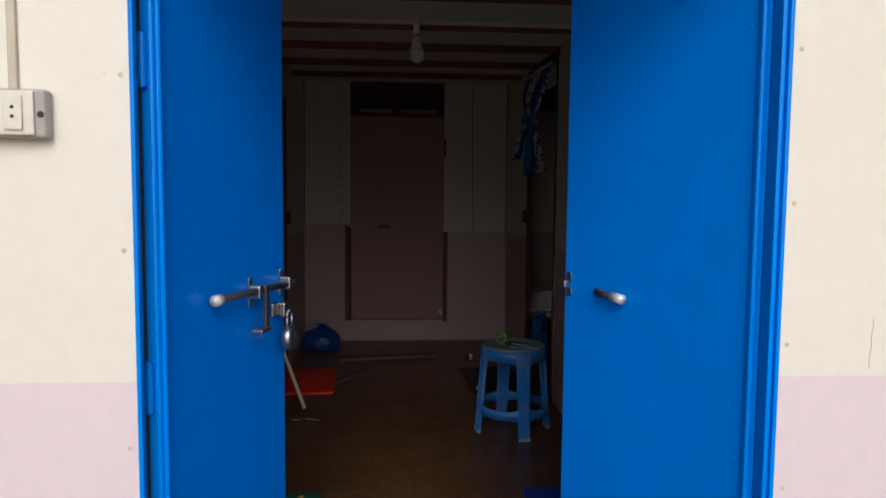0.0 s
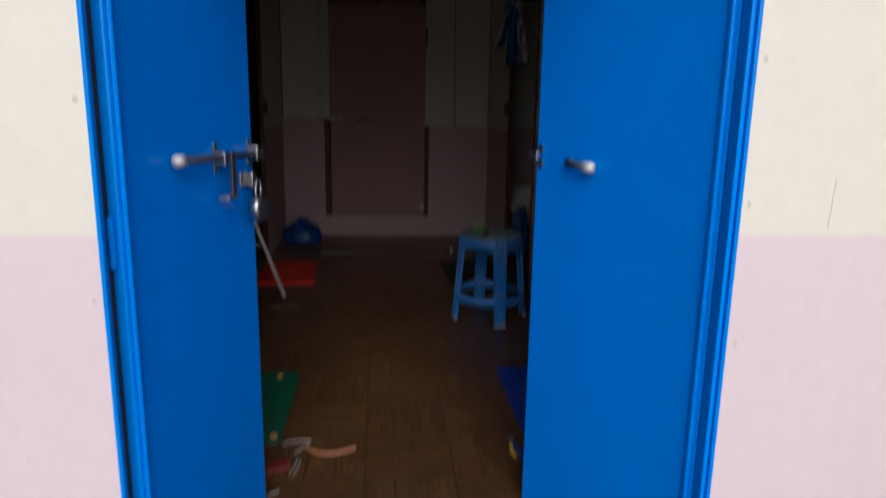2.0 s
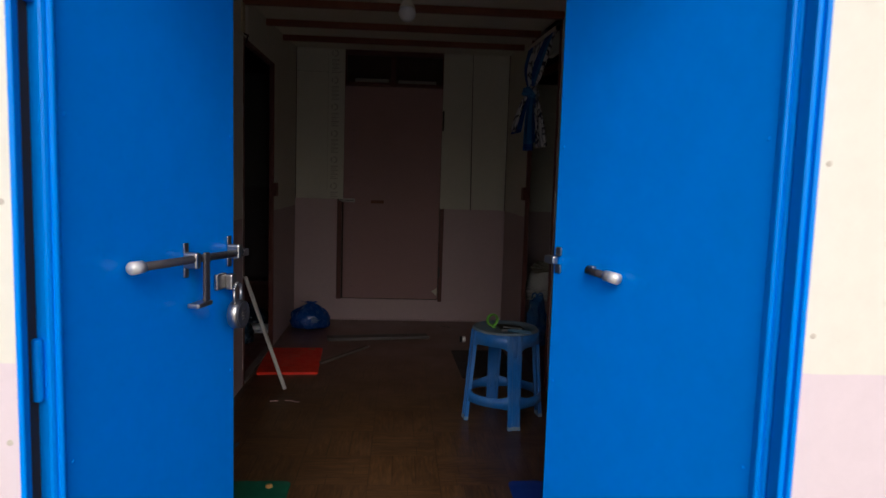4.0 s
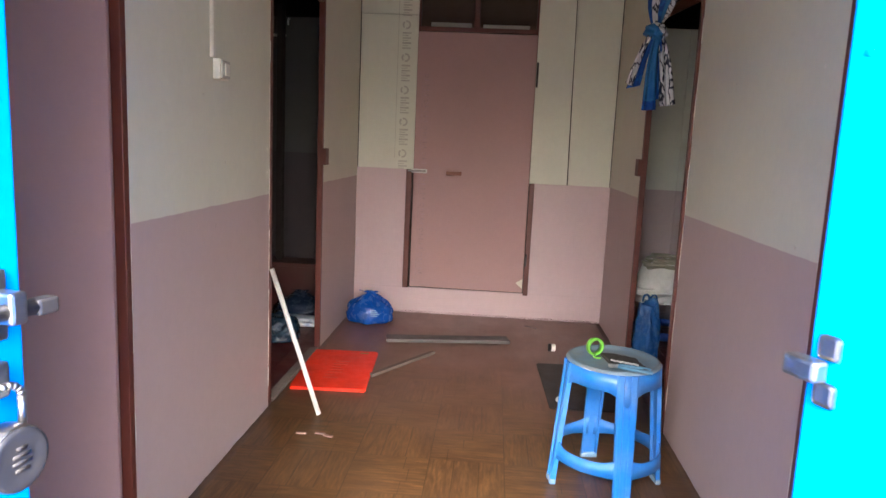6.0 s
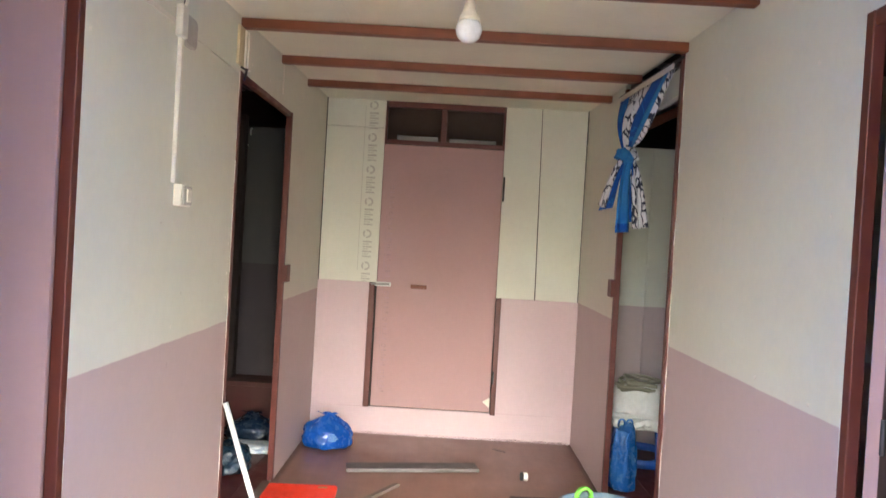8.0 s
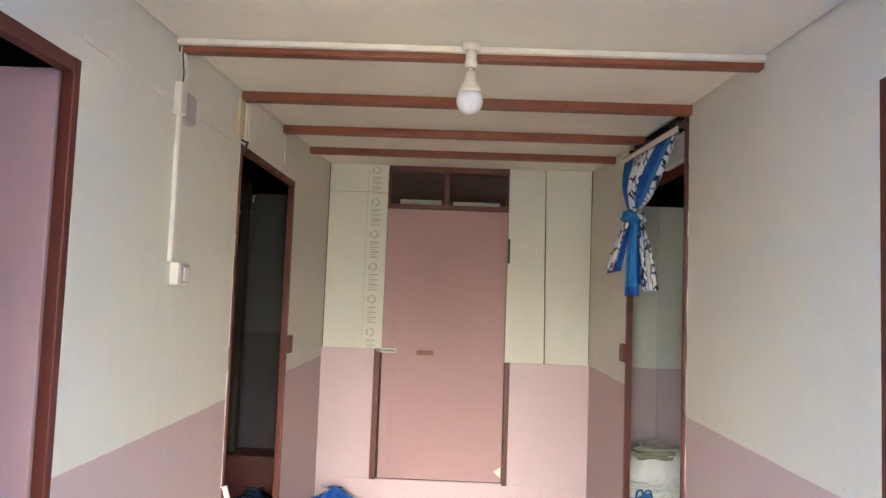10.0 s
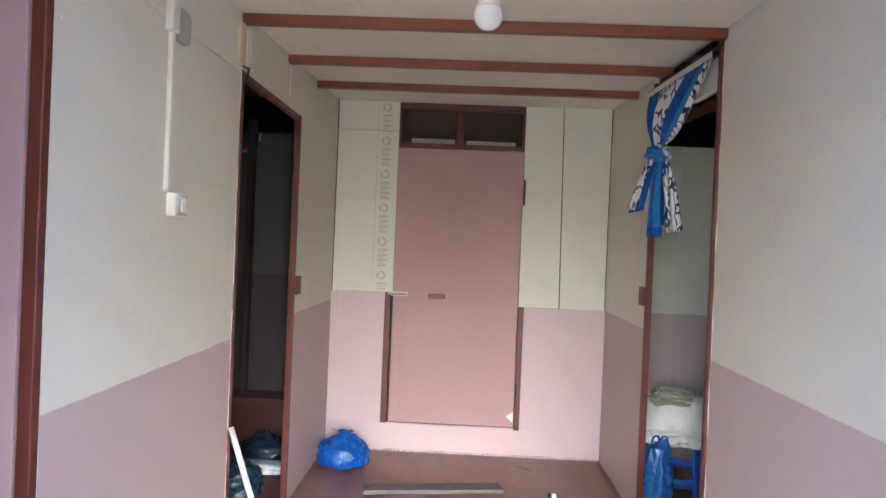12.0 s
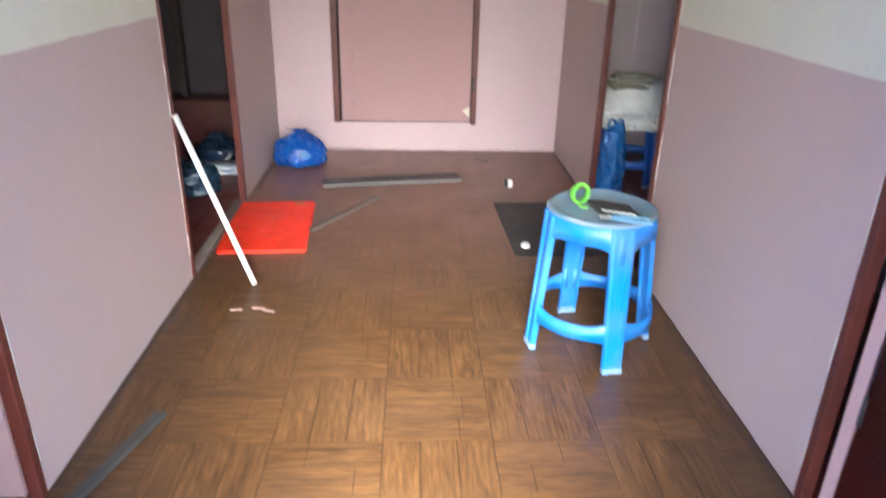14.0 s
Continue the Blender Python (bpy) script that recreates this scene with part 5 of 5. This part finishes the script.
tail("tail", (0.85, 3.69, 1.85), (0.775, 3.72, 1.59), 0.03, 0.062, M_CB, 0.3)
tail("tail", (0.835, 3.68, 1.85), (0.748, 3.70, 1.60), 0.02, 0.035, M_CW, 1.4)
tail("tail", (0.865, 3.67, 1.84), (0.858, 3.70, 1.475), 0.03, 0.075, M_CL, 2.2, M_CB)
tail("tail", (0.875, 3.68, 1.84), (0.895, 3.71, 1.53), 0.02, 0.05, M_CB, 3.0)
tail("tail", (0.885, 3.69, 1.85), (0.945, 3.68, 1.50), 0.03, 0.075, M_CW, 0.9)
bm = bmesh.new()
bmesh.ops.create_icosphere(bm, subdivisions=4, radius=1.0)
for v in bm.verts:
    k = 1 + 0.18 * noise.noise(v.co * 2.5) + 0.08 * math.sin(v.co.z * 7 + v.co.x * 4)
    v.co = KN + Vector((v.co.x * 0.056 * k, v.co.y * 0.056 * k, v.co.z * 0.044 * k))
for f in bm.faces:
    c = f.calc_center_median() - KN
    f.material_index = 1 if (c.x + c.z * 0.8) > 0.012 else 0
under(part("knot", bm, [M_CL, M_CW], None, "bulky tied knot", True), cur)
rod = tagged(part("curtain_rod", tube((0.897, 3.03, 2.188), (0.897, 4.06, 2.232), 0.008), M_BLACK, None, "", True), "thin black curtain rod over the doorway", "curtain rod")
tagged(part("header_tape", box(0.874, 0.880, -0.47, 0.47, -0.012, 0.012, 0.001), M_WHITE), "white header tape along the curtain's top", "tape").matrix_world = pose(0, 3.55, 2.186, 2.6, 0, 0)

# ---- side room seen past the curtain ----
make_stool("plastic_stool", (1.24, 4.42, 0.0), 20, M_STOOLD, "dull blue plastic stool in the side room under a sack", M_STOOLD)
M_SACK = mat("dirty white sacking", (0.74, 0.73, 0.70), 0.85, dirt=(0.3, 0.26, 0.2), amount=0.3, big=8, small=50, bump=0.6)
sack = plastic_bag("white_sack", (1.215, 4.395, 0.478), (0.43, 0.43, 0.115), M_SACK, "crumpled dirty white sack on the stool", False, 0.36, 7)
for v in sack.children[0].data.vertices:
    v.co.z -= 0.14 * min(1.0, max(0.0, math.hypot(v.co.x, v.co.y) - 0.15) / 0.05)
M_ROPE = mat("dirty rope", (0.31, 0.29, 0.22), 0.9, amount=0.5, small=300, bump=0.8)
for k in range(5):
    pts = []
    for j in range(14):
        a = 2 * math.pi * j / 12 + k * 1.3
        r = 0.10 + 0.075 * noise.noise(Vector((k * 1.7, j * 0.9, 1)))
        pts.append((1.19 + r * 1.25 * math.cos(a), 4.34 + r * math.sin(a), 0.563 + 0.013 * k + 0.035 * noise.noise(Vector((j * 0.8, k * 2.3, 5)))))
    tagged(wire("rope_coil", pts, 0.009, M_ROPE), "loose coil of dirty grey rope on the sack", "rope", "rope coils")
tall = plastic_bag("carrier_bag", (1.065, 4.17, 0.0), (0.15, 0.15, 0.40), M_BAGC, "tall pale blue plastic bag by the doorway post", False, 0.24, 11)
for dx in (-0.02, 0.025):
    wire("bag_handle", [(dx - 0.018, 0.0, 0.365), (dx - 0.022, -0.01, 0.400), (dx, -0.015, 0.420), (dx + 0.020, -0.01, 0.400), (dx + 0.016, 0.0, 0.362)], 0.006, M_BAGC, tall)
br = tagged(part("roof_brace", box(-0.35, 0.35, -0.025, 0.025, -0.03, 0.03, 0.003), M_BEAM), "red-brown diagonal roof brace", "brace", kind="structure")
br.matrix_world = pose(1.45, 4.7, 2.32, 0, -28, 0)

# ---- dark side room ----
tagged(part("post", box(-1.475, -1.434, 4.86, 4.93, 0.3645, 2.16, 0.003), M_DARK), "dark timber post against the wall", "post", kind="structure")
chest = empty("wooden_chest", (-1.45, 4.88, 0.0), "dark maroon wooden chest in the unlit room", "chest")
M_MAROON = mat("dark maroon boards", (0.07, 0.014, 0.012), 0.5, amount=0.3)
under(part("chest_body", box(-2.0, -0.962, 4.78, 4.98, 0.0, 0.330, 0.004), M_MAROON), chest)
under(part("chest_lid", box(-2.02, -0.960, 4.76, 4.99, 0.332, 0.364, 0.005), M_MAROON), chest)
plastic_bag("rubbish_bag", (-1.22, 4.63, 0.0), (0.34, 0.22, 0.20), M_BAGD, "black plastic bag in the unlit room", True, 0.16, 5)
plastic_bag("carrier_bag", (-1.21, 4.10, 0.0), (0.26, 0.24, 0.19), M_BAGG, "dusty blue-grey plastic bag on the red floor", False, 0.2, 9)
M_PACK = mat("white and blue packet film", (0.8, 0.82, 0.85), 0.35, dirt=(0.05, 0.2, 0.5), amount=0.7, big=18)
for dx, dy, dz, turn in ((0.0, 0.0, 0.0, -8), (-0.012, 0.012, 0.031, 2), (0.15, 0.02, 0.0, 6), (0.14, 0.01, 0.031, -4)):
    bm = box(-0.085, 0.085, -0.055, 0.055, 0, 0.030, 0.011)
    bmesh.ops.transform(bm, matrix=pose(-1.26 + dx, 4.43 + dy, 0.002 + dz, 0, 0, turn), verts=bm.verts)
    tagged(part("packet", bm, M_PACK, None, "", True), "white and blue plastic packet on the red floor", "packet", "plastic packets")
tagged(wire("wall_hook", [(-1.43, 4.997, 2.085), (-1.43, 4.965, 2.085), (-1.428, 4.955, 2.06), (-1.426, 4.96, 2.035)], 0.006, M_TUBE), "small white hook on the dark room's wall", "hook")
tagged(part("wall_rail", box(-1.60, -1.434, 4.931, 4.945, 1.952, 1.970, 0.003), M_GREY), "pale rail fixed across the dark timber post", "rail")
